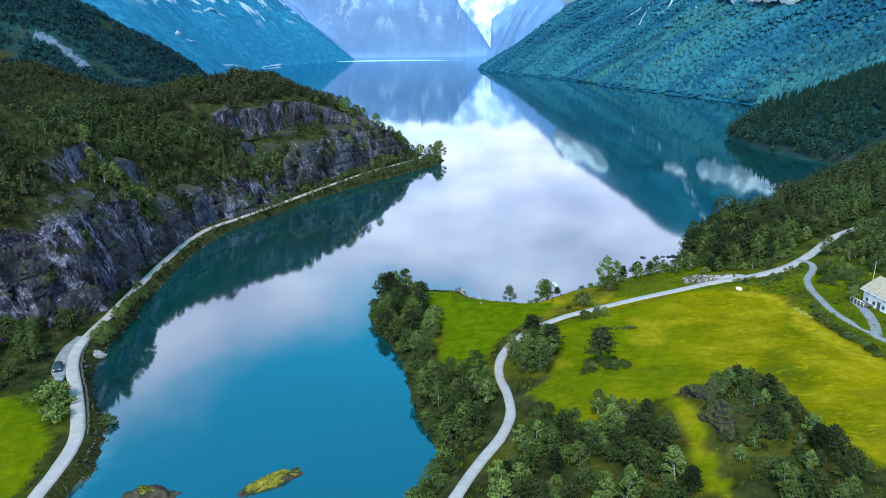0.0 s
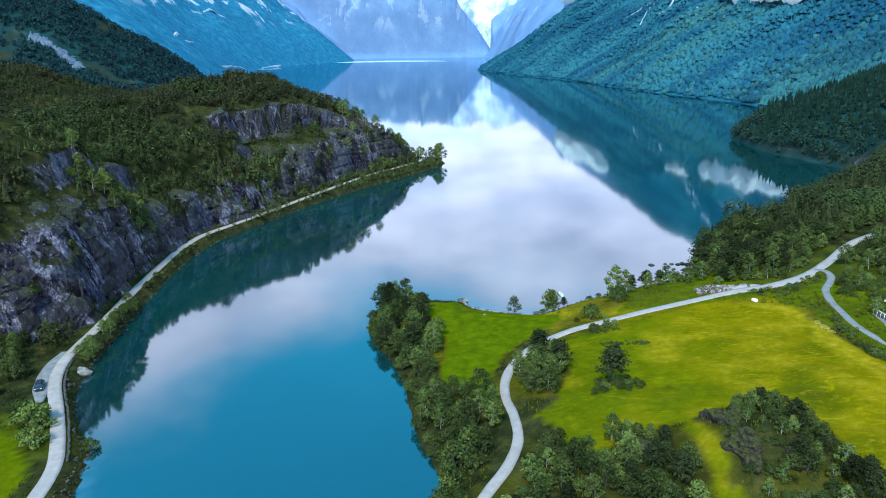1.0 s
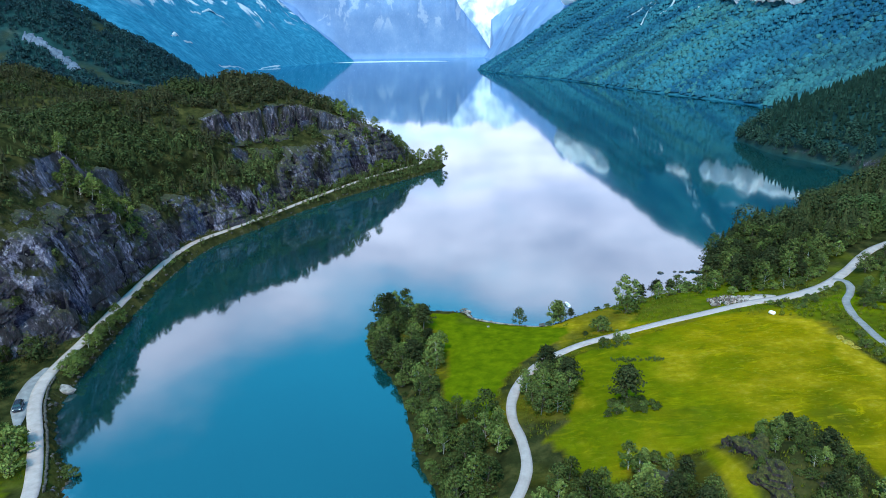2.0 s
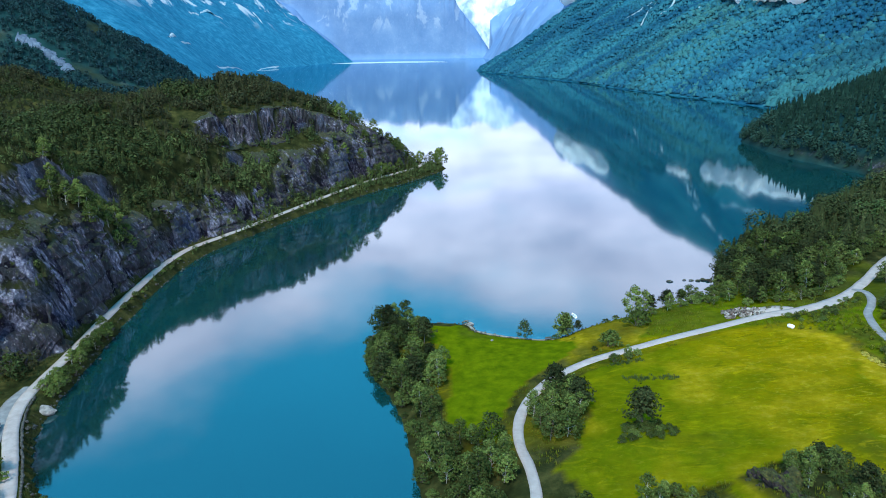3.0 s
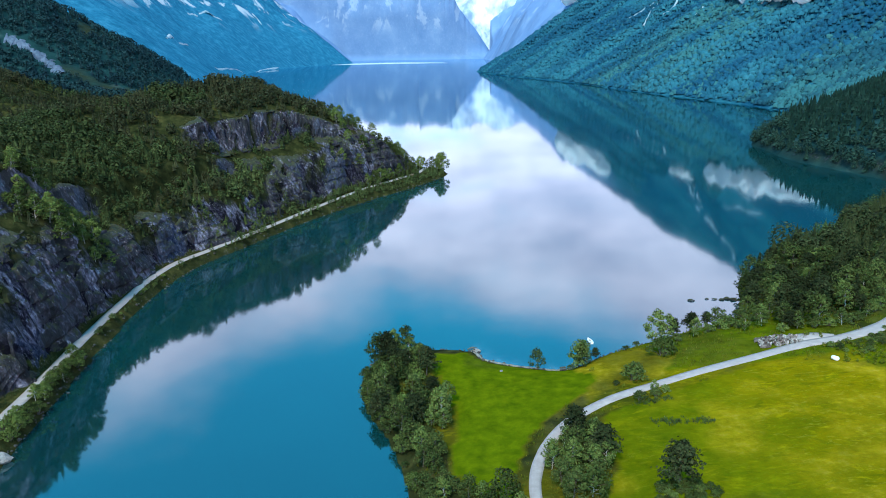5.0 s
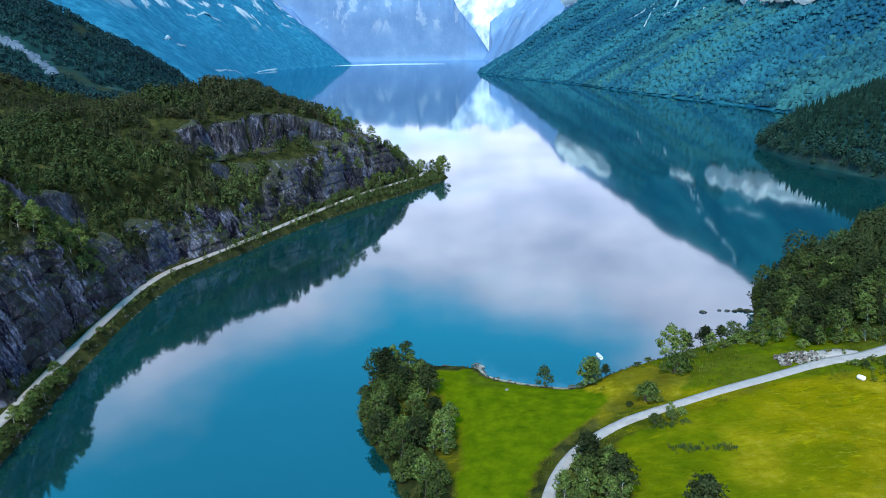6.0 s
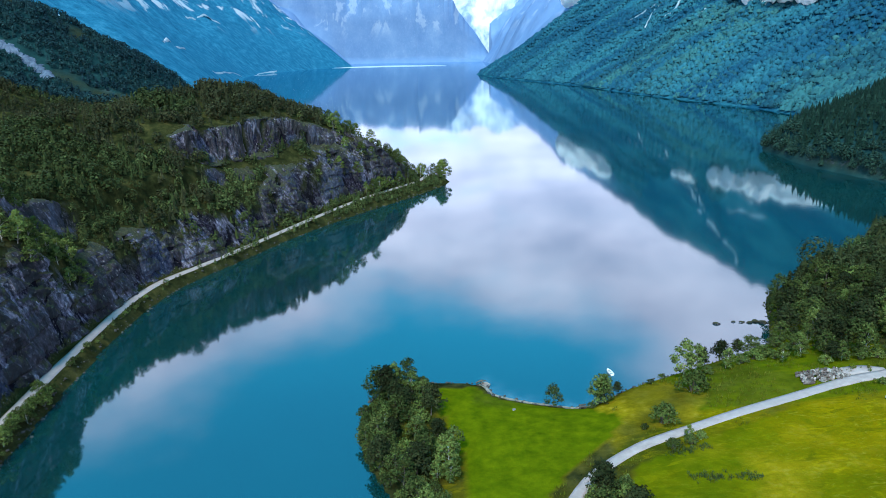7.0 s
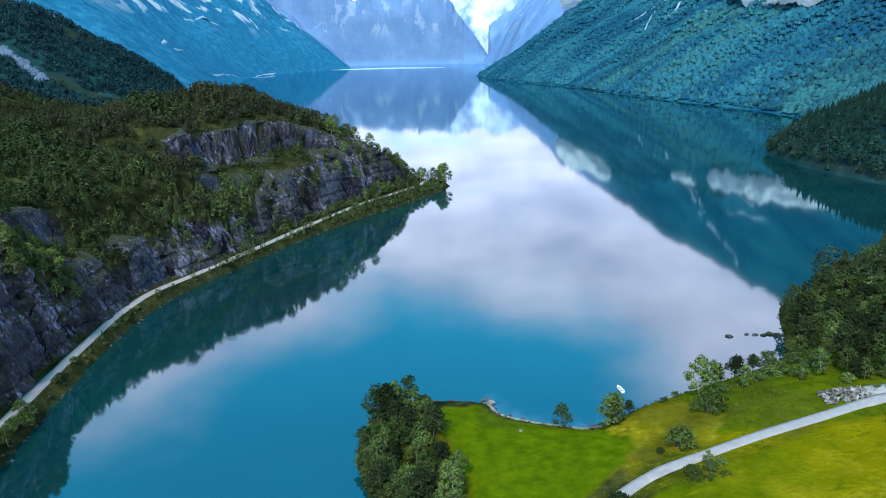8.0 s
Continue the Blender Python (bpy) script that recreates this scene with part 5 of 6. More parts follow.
wood("lane_wood", "mixed green trees beyond the lane and house", x, y, rs.uniform(3.5, 8.0, len(x)), ("round", "round", "spruce"), 200, LEAF_DARK, 90)
# wooded headland across the bay
x, y, rs = scatter(236, 640, 405, 720, 4.6, 77, lambda x, y, d, left, s: ~left & (d > 0.6) & (x < 0.70 * y + 10))
t = 5.5 + 8 * rs.uniform(0, 1, len(x)) ** 1.6
low = shore_dist(x, y)[0] < 14 + 26 * fbm(x, y, 40.0, 2, 72)
wood("headland_birches", "leafy trees low on the wooded headland, tinted grey-green with haze", x[low], y[low], t[low] * 0.9, ("round", "round", "spruce"), 90, LEAF_LOW, 91)
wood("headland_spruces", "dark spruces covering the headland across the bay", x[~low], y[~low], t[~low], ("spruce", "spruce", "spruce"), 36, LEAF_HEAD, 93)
# dark spur behind the hill, with a bare slide through its forest
SPUR_SLIDE = [(-346, 612), (-332, 612), (-320, 609), (-309, 605), (-299, 600)]
x, y, rs = scatter(-620, -170, 480, 790, 4.6, 78, lambda x, y, d, left, s: left & (d > 12) & (s < 1.9) & (fbm(x, y, 40.0, 4, 21) < 0.33) & (line_dist(x, y, smooth_line(SPUR_SLIDE))[0] > 5.5))
wood("spur_wood", "dark forest on the mountain spur, tinted blue-green with haze", x, y, rs.uniform(4.5, 8, len(x)), ("round", "spruce", "round"), 34, LEAF_SPUR, 95)
# forest on the right mountainside, parted by stream beds
STREAMS = (
    [(590, 1690), (567, 1688), (537, 1697), (511, 1695), (480, 1676), (457, 1690)],
    [(591, 1668), (541, 1598), (503, 1569)],
    [(526, 1679), (497, 1634), (468, 1588)],
    [(932, 2009), (907, 1983), (882, 1988), (847, 1989), (816, 1994), (774, 1967), (725, 1885), (700, 1863)],
    [(798, 1969), (743, 1879), (686, 1777)],
)
x, y, rs = scatter(150, 900, 690, 2240, 4.7, 79, lambda x, y, d, left, s: ~left & (d > 1.5) & (d < 70 + 0.19 * y) & (x < 0.70 * y + 20) & (fbm(x, y, 90.0, 3, 74) > -0.42) & np.all([line_dist(x, y, smooth_line(q))[0] > 5.5 for q in STREAMS], axis=0))
t = rs.uniform(4.6, 8.6, len(x))
# nearer trees get the teal leaves, farther ones the blue, as haze thickens
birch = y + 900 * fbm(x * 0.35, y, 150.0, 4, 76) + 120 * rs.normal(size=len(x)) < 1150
wood("slope_birches", "nearer forest on the mountainside above the lake, tinted teal with haze", x[birch], y[birch], t[birch] * 0.9, ("dome", "dome", "round", "dome"), 22, LEAF_HAZE_NEAR, 97, True)
wood("slope_spruces", "farther forest on the mountainside above the lake, tinted blue with haze", x[~birch], y[~birch], t[~birch] * 0.9, ("dome", "spruce", "dome", "spruce"), 20, LEAF_HAZE_FAR, 98, True)
# rough grass, ferns and low scrub along roads and field edges
x, y, rs = scatter(-20, 112, 78, 214, 1.35, 101, lambda x, y, d, left, s: ~left & (d > 0.6) & off_road(x, y, 1.6) & ~inside(x, y, np.array(FIELD)) & ~inside(x, y, np.array(SHORE_FIELD)) & ~inside(x, y, np.array(DRY_FIELD)) & (fbm(x, y, 8.0, 3, 75) > 0.0))
wood("rough_grass", "rough grass and low scrub along the road and field edges", x, y, rs.uniform(0.35, 0.8, len(x)), ("tuft", "tuft"), 11, LEAF_GRASS, 103)
x, y, rs = scatter(-125, -62, 84, 200, 1.5, 102, lambda x, y, d, left, s: left & (d > 0.8) & off_road(x, y, 1.9) & (line_dist(x, y, LAYBY)[0] > 3.2) & ~inside(x, y, np.array(LEFT_FIELD)) & (fbm(x, y, 8.0, 3, 75) > -0.1))
wood("verge_scrub", "rough grass and scrub along the lakeside road", x, y, rs.uniform(0.4, 0.9, len(x)), ("tuft", "tuft"), 11, LEAF_HILL, 104)

x, y, rs = scatter(86, 124, 108, 186, 1.5, 106, lambda x, y, d, left, s: (inside(x, y, np.array(LANE_FIELD)) | ((x > 86) & (x < 112) & (y > 167) & (y < 184))) & ~inside(x, y, np.array(FIELD)) & off_road(x, y, 1.8) & (line_dist(x, y, DRIVE)[0] > 2) & (np.hypot(x - 112.8, y - 147.6) > 8) & (fbm(x, y, 7.0, 3, 78) > -0.10))
wood("lane_scrub", "low yellow-green scrub and ferns beside the lane", x, y, rs.uniform(0.5, 1.5, len(x)), ("round", "round"), 44, LEAF_GRASS, 107)

# ---- stones, islets, boat, car, house ----


def lump(radii, seed, rough=0.28, sub=2):
    """A worn stone: a ball pushed in and out by noise."""
    bm = bmesh.new()
    bmesh.ops.create_icosphere(bm, subdivisions=sub, radius=1.0)
    off = Vector((seed * 3.17, seed * 1.31, seed * 2.3))
    for v in bm.verts:
        n = noise.noise(v.co * 1.3 + off) * rough * 1.6 + noise.noise(v.co * 3.1 + off) * rough * 0.7
        v.co = Vector((v.co.x * radii[0], v.co.y * radii[1], v.co.z * radii[2])) * (1 + n)
    me = bpy.data.meshes.new("stone")
    bm.to_mesh(me)
    bm.free()
    return me


def with_material(me, material, smooth=False):
    me.materials.append(material)
    me.polygons.foreach_set("use_smooth", [smooth] * len(me.polygons))
    return me


def ground_at(x, y):
    return float(height(np.array([float(x)]), np.array([float(y)]))[0])


def islet_height(u, v, rz, seed):
    """Height of an islet at u, v within its unit outline: hummocks that fall to a ragged shore."""
    r = np.hypot(u, v) + 0.22 * fbm(u * 4 + seed, v * 4, 1.6, 3, seed)
    return rz * (1.35 * (1 - np.clip(r, 0, 1.3) ** 2) + 0.55 * fbm(u * 5 + seed, v * 3, 1.0, 4, seed + 3)) - 0.15 * rz


def islet_mesh(rx, ry, rz, seed, lift, moss, stone):
    """The islet's surface; lift raises the moss over the hummocks and sinks it below the rock near the shore."""
    g = np.linspace(-1.25, 1.25, 56)
    U, V = np.meshgrid(g, g)
    u, v = U.ravel(), V.ravel()
    z = islet_height(u, v, rz, seed)
    if lift:
        z = z + lift * (1.6 - 3.2 * sstep(moss, moss + 0.35, np.hypot(u, v) + 0.6 * fbm(u * 6, v * 6, 1.3, 3, seed + 9)))
    return flat_mesh("islet", np.stack([u * rx, v * ry, np.maximum(z, -1.2)], 1), grid_faces(56, 56), DRY if lift else stone, True)


def islet(x, y, rx, ry, rz, turn, seed, moss, stone, label):
    root = new("islet")
    root.matrix_world = pose(x, y, -0.1, 0, 0, turn)
    base, cap = islet_mesh(rx, ry, rz, seed, 0.0, moss, stone), islet_mesh(rx, ry, rz, seed, 0.10, moss, stone)
    part("rock", base, root, "dark wet rock")
    part("moss", cap, root, "yellow-brown moss and grass")
    k = np.random.default_rng(seed)
    n = int(500 * max(moss, 0.1))
    a, r = k.uniform(0, 6.28, n), np.sqrt(k.uniform(0, 1, n)) * (moss + 0.3)
    c = np.stack([np.cos(a) * r * rx, np.sin(a) * r * ry, islet_height(np.cos(a) * r, np.sin(a) * r, rz, seed) + 0.16], 1)
    V, F = leaf_quads(c, 0.2, k)
    part("grass", flat_mesh("grass", V, F, LEAF_GRASS), root)["kind"] = "stuff"
    tagged(root, label, "islet", "islets")


islet(-28.6, 100.9, 6.6, 1.9, 1.0, 35, 4, 0.50, BROWN_ROCK, "low rocky islet with yellow-brown moss in the lake")
islet(-49.3, 96.6, 5.4, 3.4, 1.9, 5, 7, -0.08, BROWN_ROCK, "bare brown rocky islet with little moss in the lake")

# chain of dark stones running out from the wooded shore
for i, (x, y, r) in enumerate(((77.0, 229.0, 0.7), (82.3, 230.0, 0.45), (84.4, 229.6, 0.6), (86.4, 229.2, 0.6), (88.4, 229.8, 0.8), (90, 229.0, 0.9))):
    ob = new("boulder", with_material(lump((r * 1.4, r, r * 0.7), 20 + i), ROCK))
    ob.location = (x, y, 0.05)
    tagged(ob, "dark wet boulder in the shallow water off the wood", "boulder", "stones off the shore")
# pale rock beside the lakeside road and white stone in the small field
for x, y, r, lab in ((-84.2, 152.4, 1.5, "pale grey boulder between lakeside road and water"), (14.6, 182.8, 0.32, "small white stone in the green field"), 
                     (9.6, 196.4, 0.9, "grey boulder on the gravel shore")):
    ob = new("boulder", with_material(lump((r * 1.2, r, r * 0.8), int(x * 7) % 50), STONE))
    ob.location = (x, y, max(0.05, ground_at(x, y)) + r * 0.2)
    tagged(ob, lab, "boulder")


def crag(radii, seed):
    """A broken outcrop: a rough lump cut into steps and cracks."""
    me = lump(radii, seed, 0.36, 5)
    for v in me.vertices:
        q = v.co * 0.9 + Vector((seed, 0, 0))
        rib = abs(noise.noise(Vector((q.x + 0.5 * q.z, q.y, q.z * 0.35)) * 0.9))
        step = (q.z * 1.4 + 0.6 * noise.noise(q * 0.5)) % 1.0
        v.co += v.co.normalized() * (0.5 * rib - 0.20 * step + 0.16 * noise.noise(q * 3.0))
    return me


def outcrop(x, y, z, rx, ry, rz, turn, seed, lab, stone=ROCK):
    ob = new("rock_outcrop", with_material(crag((rx, ry, rz), seed), stone))
    ob.matrix_world = pose(x, y, z, 0, 0, turn)
    tagged(ob, lab, "rock")


outcrop(49.4, 109.4, ground_at(49.4, 109.4) - 2.0, 1.9, 3.0, 2.6, 24, 31, "dark purple-brown rock face on the scrubby knoll", KNOLL_ROCK)
outcrop(50.0, 104.4, ground_at(50.0, 104.4) - 2.3, 2.8, 4.2, 3.6, 8, 41, "dark purple-brown rock face on the scrubby knoll", KNOLL_ROCK)
outcrop(49.8, 98.0, ground_at(49.8, 98.0) - 2.0, 2.8, 4.4, 3.2, -6, 43, "dark purple-brown rock face on the scrubby knoll", KNOLL_ROCK)
outcrop(56.5, 95.0, ground_at(56.5, 95.0) - 1.6, 2.5, 3.0, 2.8, 70, 35, "dark mossy rock on the scrubby knoll", KNOLL_ROCK)
outcrop(36.5, 104.0, 7.6, 3.2, 2.6, 2.2, 50, 37, "bare grey rock among the trees below the meadow")
outcrop(14.5, 88.0, 6.2, 4.2, 3.0, 1.6, 30, 39, "brown rock beside the road")


def stone_pile():
    """A heap of pale cleared stones on the verge."""
    root = new("stone_pile")
    root.location = (78.9, 181.6, ground_at(78.9, 181.6))
    k = np.random.default_rng(5)
    kinds = [with_material(lump((0.80, 0.42, 0.32), 60 + i, 0.34, 1), PILE) for i in range(4)]
    for i in range(230):
        u, v = k.uniform(-1, 1), k.uniform(-1, 1)
        top = 1.15 * max(0, 1 - u * u) * max(0, 1 - v * v)
        ob = part("stone", kinds[i % 4], root)
        s = k.uniform(0.45, 0.95)
        ob.matrix_local = pose(u * 5.2, v * 2.2 + u * 0.9, k.uniform(0.15, 1.0) * top + 0.1, *k.uniform(0, 360, 3)) @ Matrix.Diagonal((s, s, s, 1))
    tagged(root, "heap of pale cleared field stones beside the road", "stones")


stone_pile()


def parapet():
    """A low dry-stone edge between the lakeside road and the water."""
    root = new("stone_wall")
    k = np.random.default_rng(21)
    kinds = [with_material(lump((0.62, 0.30, 0.34), 90 + i, 0.22, 1), SHORE) for i in range(4)]
    ln = LEFT_ROAD[(LEFT_ROAD[:, 1] > 112) & (LEFT_ROAD[:, 1] < 156)]
    s = np.concatenate([[0], np.cumsum(np.hypot(*np.diff(ln, axis=0).T))])
    root.location = (*ln[0], 2.6)
    for i, q in enumerate(np.arange(0.5, s[-1] - 0.5, 0.95)):
        p = np.array([np.interp(q, s, ln[:, 0]), np.interp(q, s, ln[:, 1])])
        p2 = np.array([np.interp(q + 0.4, s, ln[:, 0]), np.interp(q + 0.4, s, ln[:, 1])])
        t = (p2 - p) / np.linalg.norm(p2 - p)
        w = p + np.array([t[1], -t[0]]) * (1.95 + k.uniform(-0.1, 0.1)) - ln[0]
        ob = part("stone", kinds[i % 4], root)
        ob.matrix_local = pose(w[0], w[1], 0.22, k.uniform(-8, 8), k.uniform(-8, 8), math.degrees(math.atan2(t[1], t[0])) + k.uniform(-9, 9)) @ Matrix.Diagonal((k.uniform(0.8, 1.15), 1, k.uniform(0.8, 1.3), 1))
    tagged(root, "low grey dry-stone wall between lakeside road and water", "wall")


parapet()


def shore_stones():
    """Riprap and stones along the waterline, too many to count."""
    k = np.random.default_rng(9)
    protos = []
    for i in range(3):
        me = lump((0.5, 0.4, 0.32), 80 + i, 0.3, 1)
        v = np.array([q.co[:] for q in me.vertices])
        f = np.array([q.vertices[:] for q in me.polygons])
        protos.append((v, f))
        bpy.data.meshes.remove(me)
    pieces = []
    for line, y0, y1, n in ((LEFT_SHORE, 84, 440, 420), (RIGHT_SHORE, 183, 240, 200)):
        ln = line[(line[:, 1] > y0) & (line[:, 1] < y1) & (np.abs(line[:, 0]) < 110)]
        pos = k.uniform(0, len(ln) - 1.001, n)
        i = pos.astype(int)
        p = ln[i] + (ln[i + 1] - ln[i]) * (pos - i)[:, None] + k.normal(0, 0.55, (n, 2))
        z = np.maximum(height(p[:, 0], p[:, 1]), -0.1)
        clear = off_road(p[:, 0], p[:, 1], 2.4)
        for j in np.flatnonzero(clear):
            v, f = protos[j % 3]
            a = k.uniform(0, 6.28)
            r = np.array([[math.cos(a), -math.sin(a), 0], [math.sin(a), math.cos(a), 0], [0, 0, 1]])
            pieces.append((v @ r.T * k.uniform(0.3, 1.0) ** 1.8 * 1.2 + (p[j, 0], p[j, 1], z[j] + 0.08), f))
    V, F = joined(pieces)
    tagged(new("shore_stones", flat_mesh("shore_stones", V, F, SHORE)), "loose grey stones along the waterline", "stones", kind="stuff")


shore_stones()


def bale():
    """A white wrapped bale lying in the meadow."""
    bm = bmesh.new()
    bmesh.ops.create_cone(bm, cap_ends=True, segments=20, radius1=0.5, radius2=0.5, depth=1.5)
    bmesh.ops.bevel(bm, geom=[e for e in bm.edges if len(e.link_faces) == 2 and e.calc_face_angle() > 1], offset=0.16, segments=3, affect="EDGES")
    for v in bm.verts:
        v.co += v.co.normalized() * 0.05 * noise.noise(v.co * 2.5)
    me = bpy.data.meshes.new("hay_bale")
    bm.to_mesh(me)
    bm.free()
    ob = new("hay_bale", with_material(me, WHITE, True))
    ob.matrix_world = pose(84.8, 169.2, ground_at(84.8, 169.2) + 0.45, 0, 90, -48)
    tagged(ob, "white plastic-wrapped hay bale lying in the meadow", "hay bale")


bale()


def hay_heap(x, y, r, seed):
    """A low heap of cut hay left at the edge of the meadow."""
    root = new("hay_heap")
    root.matrix_world = pose(x, y, ground_at(x, y) - 0.05, 0, 0, 30 * seed)
    part("heap", with_material(lump((r * 1.5, r, r * 0.55), seed, 0.3, 3), STRAW), root)
    k = np.random.default_rng(seed)
    a, q = k.uniform(0, 6.28, 160), np.sqrt(k.uniform(0, 1, 160))
    c = np.stack([np.cos(a) * q * r * 1.6, np.sin(a) * q * r * 1.1, 0.1 + r * 0.6 * (1 - q * q)], 1)
    part("loose_hay", flat_mesh("loose_hay", *leaf_quads(c, 0.14, k), STRAW), root)["kind"] = "stuff"
    tagged(root, "low heap of pale dry hay at the meadow's edge", "hay heap", "hay heaps")


hay_heap(91.7, 152.0, 0.7, 2)
hay_heap(91.6, 149.0, 0.9, 3)
hay_heap(91.8, 146.4, 0.6, 5)


def box(bm, x0, x1, y0, y1, z0, z1, inset=0.0):
    v = [bm.verts.new(p) for p in ((x0, y0, z0), (x1, y0, z0), (x1, y1, z0), (x0, y1, z0), (x0 + inset, y0 + inset, z1), (x1 - inset, y0 + inset, z1), (x1 - inset, y1 - inset, z1), (x0 + inset, y1 - inset, z1))]
    for f in ((3, 2, 1, 0), (4, 5, 6, 7), (0, 1, 5, 4), (1, 2, 6, 5), (2, 3, 7, 6), (3, 0, 4, 7)):
        bm.faces.new([v[i] for i in f])


def bm_part(name, bm, material, parent, label="", bevel=0.0):
    if bevel:
        bmesh.ops.bevel(bm, geom=list(bm.edges), offset=bevel, segments=2, affect="EDGES")
    me = bpy.data.meshes.new(name)
    bm.to_mesh(me)
    bm.free()
    return part(name, with_material(me, material), parent, label)


def boxes(name, rows, material, parent, label="", bevel=0.0):
    bm = bmesh.new()
    for r in rows:
        box(bm, *r)
    return bm_part(name, bm, material, parent, label, bevel)


def car():
    root = new("car")
    root.matrix_world = pose(-88.0, 141.4, 2.74, 0, 0, 22)
    bm = bmesh.new()
    prof = [(-2.1, 0.35), (-2.12, 0.75), (-1.9, 0.92), (-1.0, 0.98), (1.55, 1.02), (2.02, 0.9), (2.08, 0.4)]
    rows = []
    for x, w in ((-0.86, 0.94), (-0.80, 1.0), (0.80, 1.0), (0.86, 0.94)):
        rows.append([bm.verts.new((x, y * w, z)) for y, z in prof])
    for a, b in zip(rows, rows[1:]):
        for i in range(len(prof) - 1):
            bm.faces.new((a[i], a[i + 1], b[i + 1], b[i]))
        bm.faces.new((b[0], b[-1], a[-1], a[0]))
    bm.faces.new(rows[0][::-1])
    bm.faces.new(rows[-1])
    body = bm_part("body", bm, CAR_PAINT, root)
    bm = bmesh.new()
    box(bm, -0.78, 0.78, -1.25, 1.6, 0.96, 1.42, 0.24)
    bm_part("windows", bm, GLASS, root, "dark tinted window glass", 0.04)
    boxes("roof", [(-0.52, 0.52, -0.98, 1.33, 1.42, 1.47)], CAR_PAINT, root, "", 0.02)
    for x in (-0.8, 0.8):
        for y in (-1.3, 1.28):
            bm = bmesh.new()
            bmesh.ops.create_cone(bm, cap_ends=True, segments=18, radius1=0.33, radius2=0.33, depth=0.22, matrix=Matrix.Translation((x, y, 0.33)) @ Matrix.Rotation(math.pi / 2, 4, "Y"))
            w = bm_part("wheel", bm, RUBBER, root)
            bm = bmesh.new()
            bmesh.ops.create_cone(bm, cap_ends=True, segments=14, radius1=0.2, radius2=0.16, depth=0.05, matrix=Matrix.Translation((x * 1.16, y, 0.33)) @ Matrix.Rotation(math.pi / 2 * (1 if x > 0 else -1), 4, "Y"))
            bm_part("rim", bm, METAL, w)
    for x in (-0.6, 0.6):
        boxes("headlight", [(x - 0.16, x + 0.16, -2.13, -2.04, 0.66, 0.8)], WHITE, root, "clear headlight")
    tagged(root, "small dark blue car parked in the lay-by", "car")


car()


def boat():
    """A white open rowing boat on the water."""
    root = new("rowing_boat")
    root.matrix_world = pose(39.9, 201.2, 0.0, 0, 0, 9) @ Matrix.Diagonal((0.72, 0.72, 0.72, 1))
    bm = bmesh.new()
    rings = []
    for y, w, lift in ((-2.0, 0.62, 0.0), (-1.2, 0.78, 0.0), (0, 0.84, 0.0), (1.1, 0.66, 0.05), (1.8, 0.30, 0.16), (2.15, 0.03, 0.28)):
        sec = [(-w, 0.52 + lift), (-w * 0.8, 0.1 + lift * 0.6), (-w * 0.3, -0.12 + lift * 0.5), (w * 0.3, -0.12 + lift * 0.5), (w * 0.8, 0.1 + lift * 0.6), (w, 0.52 + lift)]
        inner = [(w * 0.92, 0.52 + lift), (w * 0.66, 0.14 + lift * 0.6), (-w * 0.66, 0.14 + lift * 0.6), (-w * 0.92, 0.52 + lift)]
        rings.append([bm.verts.new((x, y, z)) for x, z in sec + inner])
    for a, b in zip(rings, rings[1:]):
        for i in range(10):
            bm.faces.new((a[i], a[(i + 1) % 10], b[(i + 1) % 10], b[i]))
    bm.faces.new(rings[0])
    bm.faces.new(rings[-1][::-1])
    bm_part("hull", bm, PAINT, root)
    for y in (-1.0, 0.2, 1.1):
        boxes("thwart", [(-0.62, 0.62, y - 0.13, y + 0.13, 0.34, 0.38)], DARK_WOOD, root, "wooden seat board")
    tagged(root, "white open rowing boat moored on the lake", "boat")


boat()


